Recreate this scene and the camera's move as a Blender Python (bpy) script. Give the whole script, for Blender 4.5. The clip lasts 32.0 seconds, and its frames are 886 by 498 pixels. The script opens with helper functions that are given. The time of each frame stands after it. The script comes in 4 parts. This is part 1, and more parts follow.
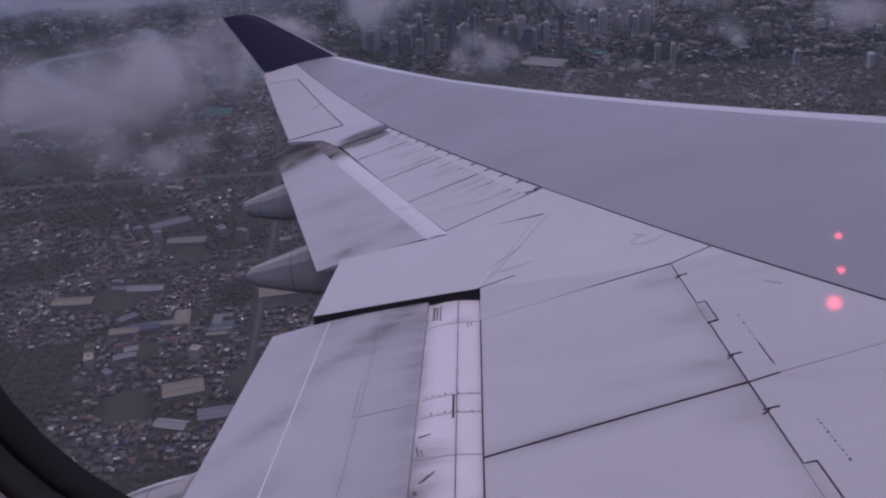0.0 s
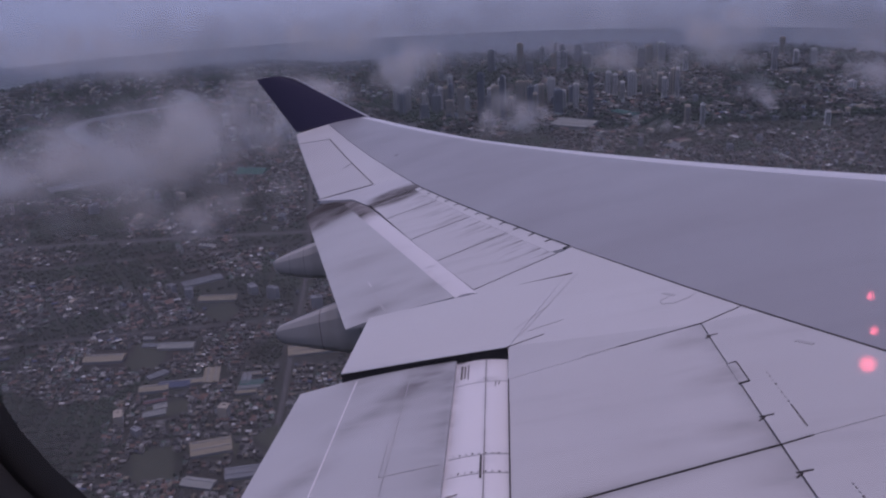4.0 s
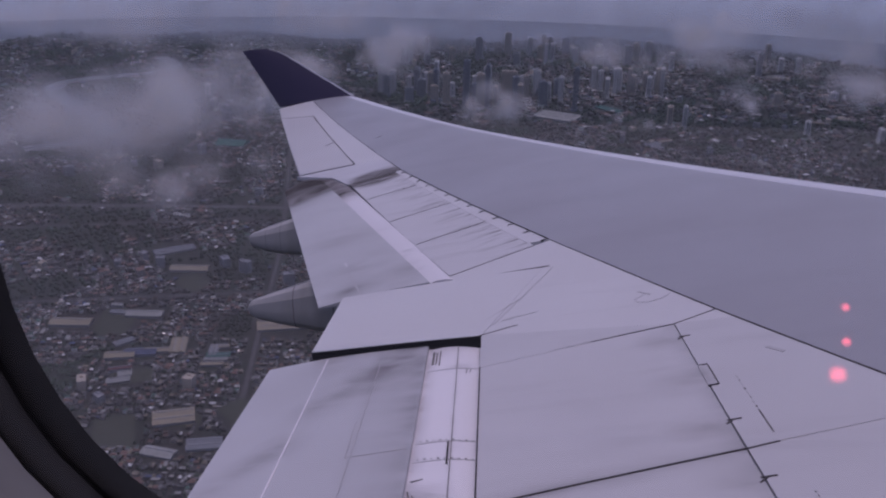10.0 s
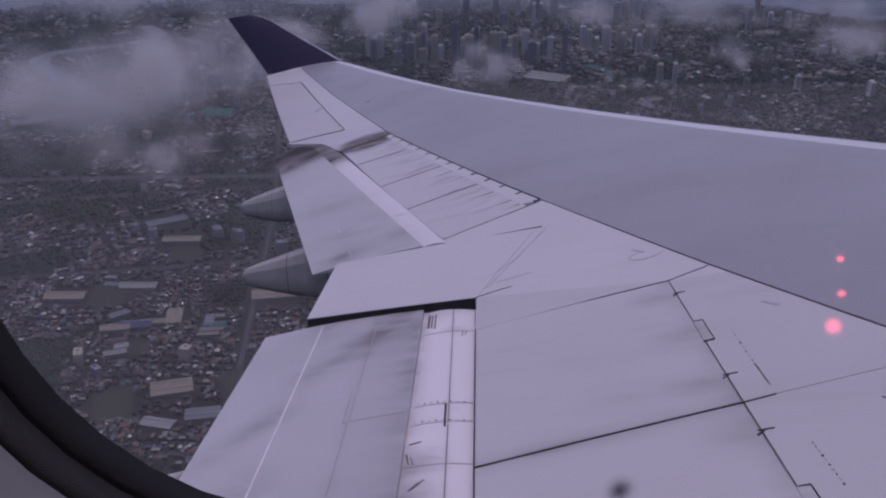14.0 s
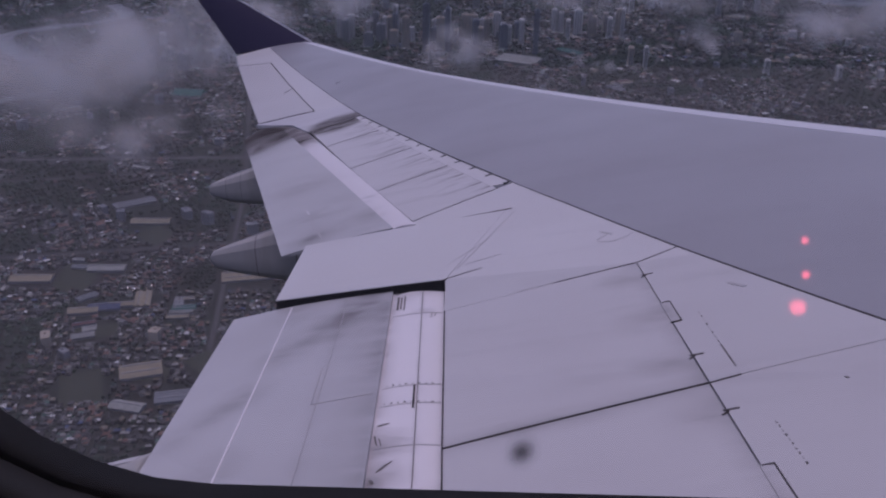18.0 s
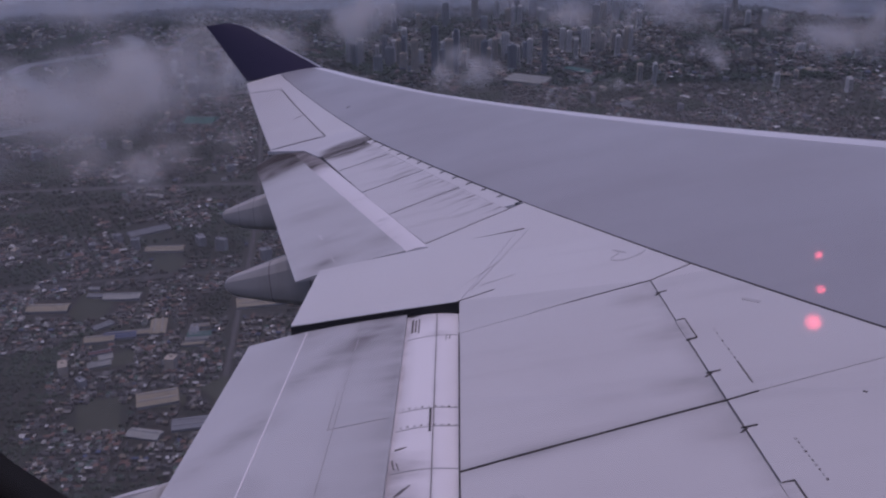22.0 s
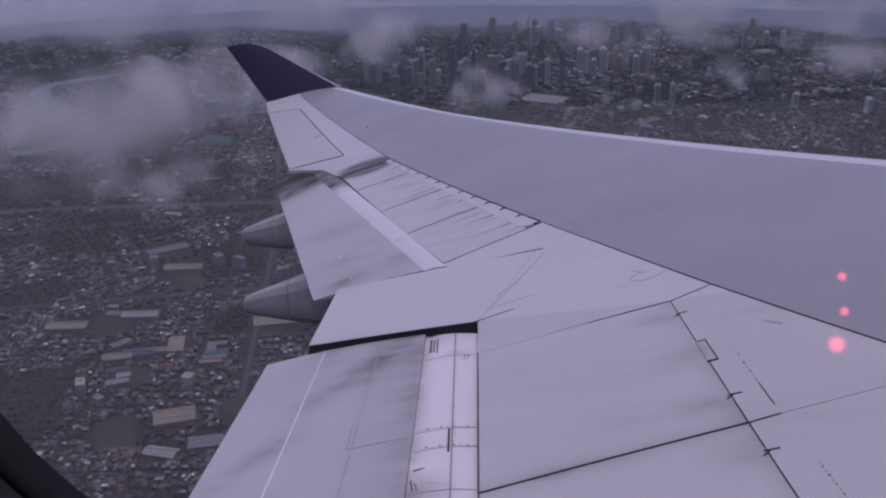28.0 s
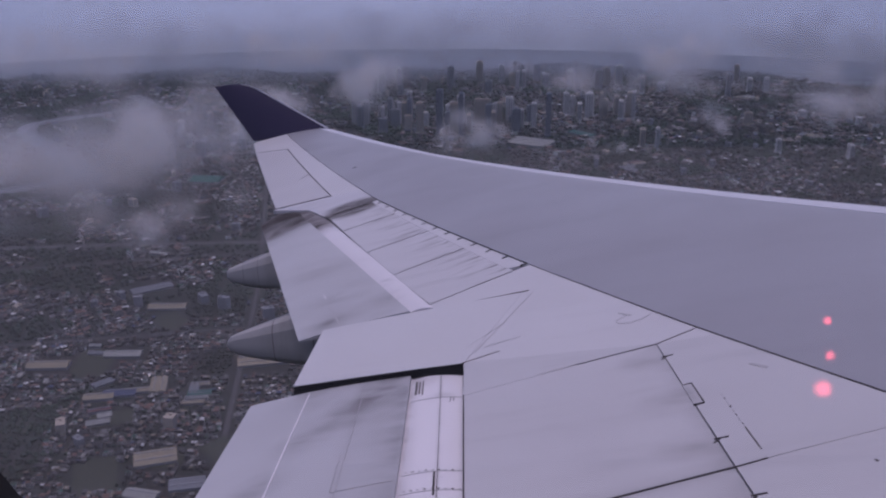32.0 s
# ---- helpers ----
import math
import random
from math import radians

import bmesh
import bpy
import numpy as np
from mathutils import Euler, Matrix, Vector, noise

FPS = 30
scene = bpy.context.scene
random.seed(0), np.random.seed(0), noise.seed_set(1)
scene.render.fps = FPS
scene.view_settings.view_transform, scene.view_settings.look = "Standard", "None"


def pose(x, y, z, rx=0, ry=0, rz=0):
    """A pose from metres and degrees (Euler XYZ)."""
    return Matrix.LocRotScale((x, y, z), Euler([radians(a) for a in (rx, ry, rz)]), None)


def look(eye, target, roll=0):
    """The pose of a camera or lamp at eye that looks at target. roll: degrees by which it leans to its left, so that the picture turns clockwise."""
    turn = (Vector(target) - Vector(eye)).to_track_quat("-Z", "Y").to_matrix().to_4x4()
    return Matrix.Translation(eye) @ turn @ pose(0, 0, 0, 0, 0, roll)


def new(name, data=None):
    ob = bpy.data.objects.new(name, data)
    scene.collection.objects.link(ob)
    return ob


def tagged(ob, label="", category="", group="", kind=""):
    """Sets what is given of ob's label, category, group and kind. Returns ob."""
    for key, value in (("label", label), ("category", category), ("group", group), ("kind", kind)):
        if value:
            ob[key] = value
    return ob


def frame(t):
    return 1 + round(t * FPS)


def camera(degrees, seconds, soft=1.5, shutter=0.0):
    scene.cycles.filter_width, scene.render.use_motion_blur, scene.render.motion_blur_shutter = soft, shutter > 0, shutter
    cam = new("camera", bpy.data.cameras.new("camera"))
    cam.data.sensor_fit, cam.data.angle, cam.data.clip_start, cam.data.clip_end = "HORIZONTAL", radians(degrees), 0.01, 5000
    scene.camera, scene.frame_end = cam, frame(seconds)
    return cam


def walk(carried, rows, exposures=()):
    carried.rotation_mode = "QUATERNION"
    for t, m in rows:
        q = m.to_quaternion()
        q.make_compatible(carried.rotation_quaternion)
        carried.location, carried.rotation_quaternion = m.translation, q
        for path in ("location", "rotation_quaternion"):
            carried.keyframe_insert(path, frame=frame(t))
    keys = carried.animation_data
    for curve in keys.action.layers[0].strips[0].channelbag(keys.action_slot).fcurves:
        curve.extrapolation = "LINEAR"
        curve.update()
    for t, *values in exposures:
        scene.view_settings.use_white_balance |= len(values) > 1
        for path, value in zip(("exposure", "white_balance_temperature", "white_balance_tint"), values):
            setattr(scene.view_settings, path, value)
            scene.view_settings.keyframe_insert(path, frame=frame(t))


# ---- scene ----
# ---- aircraft frame: x forward, y out along the port wing, z up; the aircraft climbs in a gentle left bank ----
HEIGHT = 720.0
UP = Vector((0.1797, -0.2665, 0.9469)).normalized()
SIDE = (Vector((0, 1, 0)) - UP.y * UP).normalized()
AHEAD = SIDE.cross(UP)
EYE0 = (-15.43, 3.0, 2.35)
AIR = Matrix.Translation((0, 0, HEIGHT)) @ Matrix((AHEAD, SIDE, UP)).to_4x4() @ Matrix.Translation((-EYE0[0], -EYE0[1], -EYE0[2]))

# ---- camera: seconds, place and turn in the aircraft frame ----
cam = camera(49.3, 32.0, soft=2.2)
PATH = [
    (0.0, -15.416, 2.997, 2.367, 83.61, 7.56, 18.10),
    (0.5, -15.415, 2.995, 2.366, 84.09, 7.69, 18.44),
    (1.0, -15.414, 2.993, 2.364, 84.52, 7.11, 18.88),
    (1.5, -15.410, 2.989, 2.360, 85.31, 7.02, 18.26),
    (2.0, -15.411, 2.984, 2.362, 85.62, 6.73, 18.10),
    (2.5, -15.406, 2.989, 2.362, 86.32, 6.49, 18.72),
    (3.0, -15.405, 2.996, 2.365, 85.44, 6.30, 18.47),
    (3.5, -15.402, 2.992, 2.361, 87.60, 7.56, 19.90),
    (5.5, -15.409, 2.990, 2.358, 85.96, 6.37, 19.71),
    (6.0, -15.403, 2.979, 2.369, 86.65, 6.42, 19.24),
    (6.5, -15.399, 2.972, 2.376, 87.00, 5.83, 18.51),
    (7.0, -15.393, 2.964, 2.383, 86.44, 5.25, 18.13),
    (7.5, -15.397, 2.967, 2.384, 86.40, 5.15, 17.54),
    (8.0, -15.400, 2.967, 2.381, 87.37, 5.62, 17.39),
    (8.5, -15.413, 2.977, 2.377, 88.02, 5.21, 17.45),
    (9.0, -15.419, 2.988, 2.371, 87.80, 5.66, 17.51),
    (9.5, -15.430, 2.992, 2.367, 87.65, 5.00, 16.96),
    (10.0, -15.439, 2.994, 2.362, 86.35, 3.67, 18.61),
    (10.5, -15.443, 2.996, 2.362, 85.70, 2.95, 19.28),
    (11.0, -15.445, 3.002, 2.361, 85.40, 2.87, 18.72),
    (11.5, -15.445, 3.006, 2.360, 84.95, 2.84, 18.43),
    (12.0, -15.449, 3.010, 2.358, 84.61, 2.87, 18.05),
    (12.5, -15.447, 3.019, 2.351, 83.65, 3.14, 17.70),
    (13.0, -15.455, 3.028, 2.346, 83.49, 3.71, 17.61),
    (13.5, -15.452, 3.025, 2.349, 83.71, 5.12, 17.83),
    (14.0, -15.449, 3.019, 2.350, 84.18, 5.13, 18.07),
    (14.5, -15.448, 3.020, 2.350, 84.60, 4.79, 17.36),
    (16.5, -15.440, 3.026, 2.346, 82.58, 4.07, 16.55),
    (17.0, -15.437, 3.029, 2.346, 82.97, 4.91, 16.38),
    (17.5, -15.440, 3.033, 2.342, 82.96, 4.70, 16.45),
    (18.0, -15.440, 3.039, 2.339, 83.00, 4.86, 16.37),
    (18.5, -15.439, 3.038, 2.344, 82.77, 4.61, 16.34),
    (19.0, -15.438, 3.037, 2.350, 82.83, 5.32, 16.07),
    (19.5, -15.446, 3.036, 2.353, 83.68, 5.82, 16.31),
    (20.0, -15.441, 3.033, 2.349, 84.03, 5.96, 16.94),
    (20.5, -15.441, 3.032, 2.352, 84.10, 6.22, 17.01),
    (21.0, -15.437, 3.030, 2.354, 84.47, 5.93, 17.65),
    (21.5, -15.431, 3.029, 2.349, 83.94, 6.10, 17.39),
    (22.0, -15.432, 3.031, 2.350, 84.31, 6.25, 17.02),
    (22.5, -15.430, 3.032, 2.348, 84.55, 6.22, 16.89),
    (23.0, -15.429, 3.032, 2.346, 84.59, 6.11, 16.77),
    (23.5, -15.431, 3.030, 2.349, 84.95, 6.13, 16.86),
    (24.0, -15.431, 3.028, 2.350, 84.95, 6.31, 16.98),
    (24.5, -15.435, 3.029, 2.351, 85.16, 6.00, 17.01),
    (25.0, -15.434, 3.030, 2.348, 85.55, 6.05, 17.08),
    (25.5, -15.436, 3.030, 2.349, 85.39, 5.84, 17.17),
    (27.5, -15.445, 3.032, 2.353, 84.85, 5.87, 17.56),
    (28.0, -15.448, 3.031, 2.353, 85.57, 6.10, 18.05),
    (28.5, -15.446, 3.031, 2.350, 85.83, 5.96, 18.43),
    (29.0, -15.441, 3.031, 2.347, 85.60, 5.65, 18.70),
    (29.5, -15.446, 3.031, 2.348, 85.66, 5.73, 18.56),
    (30.0, -15.453, 3.030, 2.351, 86.34, 5.85, 18.52),
    (30.5, -15.454, 3.032, 2.350, 86.06, 5.62, 18.47),
    (31.0, -15.455, 3.035, 2.351, 86.42, 5.49, 18.37),
    (31.5, -15.456, 3.035, 2.352, 86.20, 5.74, 17.83),
    (32.0, -15.454, 3.035, 2.352, 87.94, 5.59, 17.24),
]
walk(cam, [(r[0], AIR @ pose(*r[1:])) for r in PATH], exposures=[(0.0, 0.35, 5900, 36), (6.0, 0.39, 5900, 36), (14.0, 0.39, 5900, 36), (18.0, 0.33, 5900, 36), (21.0, 0.35, 5900, 36), (25.0, 0.39, 5900, 36), (29.0, 0.48, 5900, 35), (32.0, 0.50, 5900, 34)])

# ---- light: overcast evening sky ----
world = bpy.data.worlds.new("overcast_sky")
scene.world = world
world.use_nodes = True
wt = world.node_tree
sky = wt.nodes.new("ShaderNodeTexSky")
sky.sky_type = "NISHITA"
sky.sun_disc = False
sky.sun_elevation, sky.sun_rotation = radians(70), radians(-20)
sky.air_density, sky.dust_density = 1.0, 3.0
wt.links.new(sky.outputs[0], wt.nodes["Background"].inputs[0])
wt.nodes["Background"].inputs[1].default_value = 0.06
sun_data = bpy.data.lights.new("sun", "SUN")
sun_data.energy, sun_data.angle, sun_data.color = 0.4, radians(40), (1.0, 0.97, 0.94)
sun = new("sun", sun_data)
sun.matrix_world = look((-60, -130, 1800), (0, 0, 900))


# ---- materials ----
def material(name, rough=0.5, metal=0.0, spec=0.5):
    m = bpy.data.materials.new(name)
    m.use_nodes = True
    b = m.node_tree.nodes["Principled BSDF"]
    b.inputs["Roughness"].default_value, b.inputs["Metallic"].default_value = rough, metal
    b.inputs["Specular IOR Level"].default_value = spec
    return m, m.node_tree, b


def node(tree, kind, **values):
    n = tree.nodes.new(kind)
    for key, value in values.items():
        n.inputs[key.replace("_", " ")].default_value = value
    return n


def ramp(tree, source, stops):
    r = tree.nodes.new("ShaderNodeValToRGB")
    while len(r.color_ramp.elements) < len(stops):
        r.color_ramp.elements.new(0.5)
    for e, (p, c) in zip(r.color_ramp.elements, stops):
        e.position, e.color = p, (c, c, c, 1) if isinstance(c, (int, float)) else (*c, 1)
    tree.links.new(source, r.inputs[0])
    return r.outputs[0]


def coords(tree, scale=(1, 1, 1), turn=0.0, where=(0, 0, 0)):
    t, p = tree.nodes.new("ShaderNodeTexCoord"), tree.nodes.new("ShaderNodeMapping")
    p.inputs["Scale"].default_value, p.inputs["Rotation"].default_value = scale, (0, 0, turn)
    p.inputs["Location"].default_value = where
    tree.links.new(t.outputs["Object"], p.inputs[0])
    return p.outputs[0]


def noisy(tree, vector, scale, detail=4.0, rough=0.55):
    n = node(tree, "ShaderNodeTexNoise", Scale=scale, Detail=detail, Roughness=rough)
    tree.links.new(vector, n.inputs["Vector"])
    return n.outputs["Fac"]


def blend(tree, fac, a, b, how="MIX"):
    m = tree.nodes.new("ShaderNodeMix")
    m.data_type, m.blend_type = "RGBA", how
    for slot, v in ((0, fac), (6, a), (7, b)):
        if isinstance(v, (int, float)):
            m.inputs[slot].default_value = v
        elif isinstance(v, tuple):
            m.inputs[slot].default_value = (*v, 1)
        else:
            tree.links.new(v, m.inputs[slot])
    return m.outputs[2]


def bump(tree, b, height, strength=0.1, distance=0.01):
    n = node(tree, "ShaderNodeBump", Strength=strength, Distance=distance)
    tree.links.new(height, n.inputs["Height"])
    tree.links.new(n.outputs[0], b.inputs["Normal"])


def along(tree, way, off=0.0):
    """How far a point lies along a direction in plan."""
    d = tree.nodes.new("ShaderNodeVectorMath")
    d.operation = "DOT_PRODUCT"
    tree.links.new(coords(tree), d.inputs[0])
    d.inputs[1].default_value = (way[0], way[1], 0)
    m = tree.nodes.new("ShaderNodeMath")
    m.operation = "SUBTRACT"
    tree.links.new(d.outputs["Value"], m.inputs[0])
    m.inputs[1].default_value = off
    return m.outputs[0]


def times(tree, a, b):
    m = tree.nodes.new("ShaderNodeMath")
    m.operation = "MULTIPLY"
    for slot, v in enumerate((a, b)):
        if isinstance(v, (int, float)):
            m.inputs[slot].default_value = v
        else:
            tree.links.new(v, m.inputs[slot])
    return m.outputs[0]


def paint(name, colour, dirt=0.35, rough=0.42, streak=(0.35, 4.0, 1.0), dirt_colour=(0.13, 0.12, 0.12), amount=0.62, metal=0.0, gloss=0.22, hinge_soot=None, patch=None, grime=(), spots=()):
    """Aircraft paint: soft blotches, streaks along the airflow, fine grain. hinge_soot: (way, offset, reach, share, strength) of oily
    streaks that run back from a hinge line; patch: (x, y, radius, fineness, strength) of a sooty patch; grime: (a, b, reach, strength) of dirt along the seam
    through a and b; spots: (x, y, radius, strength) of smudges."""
    m, t, b = material(name, rough, metal)
    streaks = noisy(t, coords(t, streak, 0.12), 1.6, 6.0, 0.65)
    blotch = noisy(t, coords(t), 0.55, 3.0)
    grain = noisy(t, coords(t), 38.0, 3.0)
    soil = ramp(t, streaks, [(amount - 0.08, 0.0), (amount + 0.16, dirt)])
    base = blend(t, ramp(t, blotch, [(0.3, 0.0), (0.75, 0.5)]), colour, tuple(c * 0.88 for c in colour))
    base = blend(t, soil, base, dirt_colour)
    base = blend(t, ramp(t, grain, [(0.4, 0.0), (0.7, 0.12)]), base, tuple(c * 0.8 for c in colour))
    if hinge_soot:
        way, off, reach, share, strength = hinge_soot
        back = along(t, way, off)
        c = t.nodes.new("ShaderNodeCombineXYZ")
        t.links.new(times(t, back, 0.7), c.inputs[0])
        t.links.new(times(t, along(t, (-way[1], way[0])), 4.5), c.inputs[1])
        lines = ramp(t, noisy(t, c.outputs[0], 1.7, 4.0, 0.6), [(share, 0.0), (share + 0.14, 1.0)])
        fade = node(t, "ShaderNodeMapRange")
        fade.inputs[1].default_value, fade.inputs[2].default_value, fade.inputs[3].default_value, fade.inputs[4].default_value = 0.02, reach, strength, 0.0
        t.links.new(back, fade.inputs[0])
        base = blend(t, times(t, lines, fade.outputs[0]), base, (0.045, 0.038, 0.036))
    if patch:
        d = t.nodes.new("ShaderNodeVectorMath")
        d.operation = "DISTANCE"
        t.links.new(coords(t, (1, 1, 0)), d.inputs[0])
        d.inputs[1].default_value = (patch[0], patch[1], 0)
        c = t.nodes.new("ShaderNodeCombineXYZ")
        t.links.new(times(t, along(t, (-0.951, -0.310)), 0.8), c.inputs[0])
        t.links.new(times(t, along(t, (0.310, -0.951)), patch[3]), c.inputs[1])
        wisp = noisy(t, c.outputs[0], 1.3, 6.0, 0.62)
        wisp.node.inputs["Distortion"].default_value = 0.2 if patch[3] > 4 else 0.8
        near = node(t, "ShaderNodeMapRange")
        near.inputs[1].default_value, near.inputs[2].default_value, near.inputs[3].default_value, near.inputs[4].default_value = 0.1, patch[2], 1.0, 0.0
        t.links.new(d.outputs["Value"], near.inputs[0])
        base = blend(t, times(t, ramp(t, wisp, [(0.34, (0.25 if patch[3] > 4 else 0.5) * patch[4]), (0.62, patch[4])]), ramp(t, near.outputs[0], [(0.0, 0.0), (0.25, 0.35), (0.5, 1.0)])), base, (0.030, 0.024, 0.021))
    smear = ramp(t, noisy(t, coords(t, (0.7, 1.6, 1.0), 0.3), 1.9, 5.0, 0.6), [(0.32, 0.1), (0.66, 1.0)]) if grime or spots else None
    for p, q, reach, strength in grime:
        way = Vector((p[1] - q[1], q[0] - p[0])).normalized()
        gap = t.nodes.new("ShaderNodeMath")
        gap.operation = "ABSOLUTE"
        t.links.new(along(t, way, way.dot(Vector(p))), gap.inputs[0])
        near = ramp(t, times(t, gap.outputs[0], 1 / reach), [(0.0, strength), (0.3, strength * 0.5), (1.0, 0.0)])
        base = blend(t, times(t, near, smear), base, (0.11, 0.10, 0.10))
    for x, y, r, strength in spots:
        d = t.nodes.new("ShaderNodeVectorMath")
        d.operation = "DISTANCE"
        t.links.new(coords(t, (1, 1, 0)), d.inputs[0])
        d.inputs[1].default_value = (x, y, 0)
        near = ramp(t, times(t, d.outputs["Value"], 1 / r), [(0.0, strength), (0.35, strength * 0.55), (1.0, 0.0)])
        base = blend(t, times(t, near, smear), base, (0.10, 0.09, 0.09))
    t.links.new(base, b.inputs["Base Color"])
    bw = t.nodes.new("ShaderNodeRGBToBW")
    t.links.new(base, bw.inputs[0])
    clean = node(t, "ShaderNodeMapRange")
    clean.inputs[1].default_value, clean.inputs[2].default_value, clean.inputs[3].default_value, clean.inputs[4].default_value = colour[1] * 0.6, colour[1] * 0.92, 0.0, gloss
    t.links.new(bw.outputs[0], clean.inputs[0])
    t.links.new(clean.outputs[0], b.inputs["Specular IOR Level"])
    t.links.new(ramp(t, blotch, [(0.2, rough - 0.07), (0.8, rough + 0.1)]), b.inputs["Roughness"])
    bump(t, b, grain, 0.04, 0.004)
    return m


OUT_HINGE, IN_HINGE = (-0.8346, -0.5509), (-0.9688, -0.2480)
WHITE = paint("light_grey_paint", (0.685, 0.66, 0.665), dirt=0.14, streak=(0.3, 2.0, 1.0))
INNER_SKIN = paint("inner_skin_paint", (0.615, 0.593, 0.60), dirt=0.16, streak=(0.3, 1.4, 1.0), amount=0.58)
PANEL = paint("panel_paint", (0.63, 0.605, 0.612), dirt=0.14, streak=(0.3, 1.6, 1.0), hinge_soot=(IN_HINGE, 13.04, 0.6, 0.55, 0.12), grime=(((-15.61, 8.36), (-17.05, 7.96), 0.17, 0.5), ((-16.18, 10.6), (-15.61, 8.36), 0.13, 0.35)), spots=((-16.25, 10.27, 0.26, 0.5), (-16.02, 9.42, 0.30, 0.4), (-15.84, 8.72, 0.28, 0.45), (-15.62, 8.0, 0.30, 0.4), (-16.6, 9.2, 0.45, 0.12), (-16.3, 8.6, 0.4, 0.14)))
SPOILER = paint("oily_spoiler_paint", (0.66, 0.635, 0.645), dirt=0.3, hinge_soot=(OUT_HINGE, 7.42, 0.62, 0.50, 0.62), patch=(-22.35, 19.66, 0.80, 8.0, 1.0))
SOOTY = paint("sooty_skin_paint", (0.64, 0.62, 0.64), dirt=0.4, patch=(-22.35, 19.75, 0.80, 8.0, 1.0))
BOX_GREY = paint("mid_grey_paint", (0.372, 0.362, 0.386), dirt=0.12, streak=(0.2, 0.9, 1.0), rough=0.38)
SLAT = paint("leading_edge_metal", (0.74, 0.72, 0.75), dirt=0.15, rough=0.35, metal=0.0)
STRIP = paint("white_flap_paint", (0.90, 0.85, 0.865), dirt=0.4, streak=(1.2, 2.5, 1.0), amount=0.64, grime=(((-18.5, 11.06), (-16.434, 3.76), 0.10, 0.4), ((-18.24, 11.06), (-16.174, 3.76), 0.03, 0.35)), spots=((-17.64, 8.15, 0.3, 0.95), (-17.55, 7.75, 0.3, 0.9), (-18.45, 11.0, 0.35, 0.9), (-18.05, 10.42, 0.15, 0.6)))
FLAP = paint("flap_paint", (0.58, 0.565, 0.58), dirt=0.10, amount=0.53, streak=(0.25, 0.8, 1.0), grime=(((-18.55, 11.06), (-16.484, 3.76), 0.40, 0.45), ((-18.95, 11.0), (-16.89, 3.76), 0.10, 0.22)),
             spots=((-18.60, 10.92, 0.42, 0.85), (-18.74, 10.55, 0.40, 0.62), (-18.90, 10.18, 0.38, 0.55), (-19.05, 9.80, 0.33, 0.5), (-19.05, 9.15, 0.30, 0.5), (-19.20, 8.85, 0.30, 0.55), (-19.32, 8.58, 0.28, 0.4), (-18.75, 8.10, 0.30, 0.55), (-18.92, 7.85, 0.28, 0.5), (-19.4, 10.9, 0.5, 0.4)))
FLAP_END = paint("sooty_flap_paint", (0.58, 0.565, 0.575), dirt=0.12, amount=0.56, streak=(0.22, 0.9, 1.0), patch=(-24.3, 20.5, 2.3, 0.9, 0.95), spots=((-24.25, 20.55, 0.9, 1.0), (-24.75, 20.7, 0.7, 0.9), (-23.7, 19.9, 0.6, 0.6), (-20.55, 14.2, 0.8, 0.35), (-21.4, 15.6, 0.7, 0.28), (-20.2, 13.25, 0.5, 0.55), (-19.5, 13.5, 0.55, 0.55)))
STRIP_END = paint("sooty_white_paint", (0.84, 0.79, 0.81), dirt=0.5, streak=(1.2, 2.5, 1.0), amount=0.66, patch=(-23.45, 19.75, 2.2, 1.6, 0.95))
LIVERY = paint("dark_purple_paint", (0.056, 0.046, 0.084), dirt=0.1, rough=0.35)
FAIRING = paint("fairing_paint", (0.48, 0.46, 0.45), dirt_colour=(0.16, 0.13, 0.10), dirt=0.35, streak=(1.2, 0.6, 0.5), amount=0.58)
FAINT = paint("faint_joint", (0.545, 0.525, 0.53), dirt=0.1)
PENCIL = paint("faint_pencil", (0.49, 0.47, 0.475), dirt=0.2)
JOINT = paint("fairing_joint", (0.24, 0.22, 0.21), dirt=0.3, rough=0.7)
GRIME = paint("grime", (0.17, 0.155, 0.15), dirt=0.3, rough=0.8)
# near black: shade inside gaps put into the colour; also dark brackets and seams
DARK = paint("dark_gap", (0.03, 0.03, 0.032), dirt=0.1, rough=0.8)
SOOT = paint("soot_line", (0.075, 0.066, 0.066), dirt=0.3, rough=0.9)
RUBBER = paint("black_rubber", (0.022, 0.019, 0.016), dirt=0.05, rough=0.75)
GASKET = paint("dark_grey_rubber", (0.05, 0.043, 0.037), dirt=0.05, rough=0.7)
TRIM = paint("beige_plastic", (0.42, 0.375, 0.33), dirt=0.1, rough=0.6)


# ---- wing shape ----
def le(y):
    return -0.885 * y


def te(y):
    return -17.33 - 0.2808 * (y - 3.25) if y < 12.9 else -20.04 - 0.5626 * (y - 12.9)


def surf(x, y):
    """Height of the wing's upper skin."""
    c = le(y) - te(y)
    k = min(max((le(y) - x) / c, 0.0), 1.0)
    half = 0.5 * (0.2969 * math.sqrt(k) - 0.126 * k - 0.3516 * k**2 + 0.2843 * k**3 - 0.1036 * k**4)
    return 0.105 * (y - 3.25) + 0.003 * (y - 3.25) ** 2 + c * (half + 0.035 * (0.5 - k))


def fore(y):
    """The line just ahead of the outer spoilers' hinges."""
    return -21.91 - (0.637 if y > 19.86 else 0.66) * (y - 19.86)


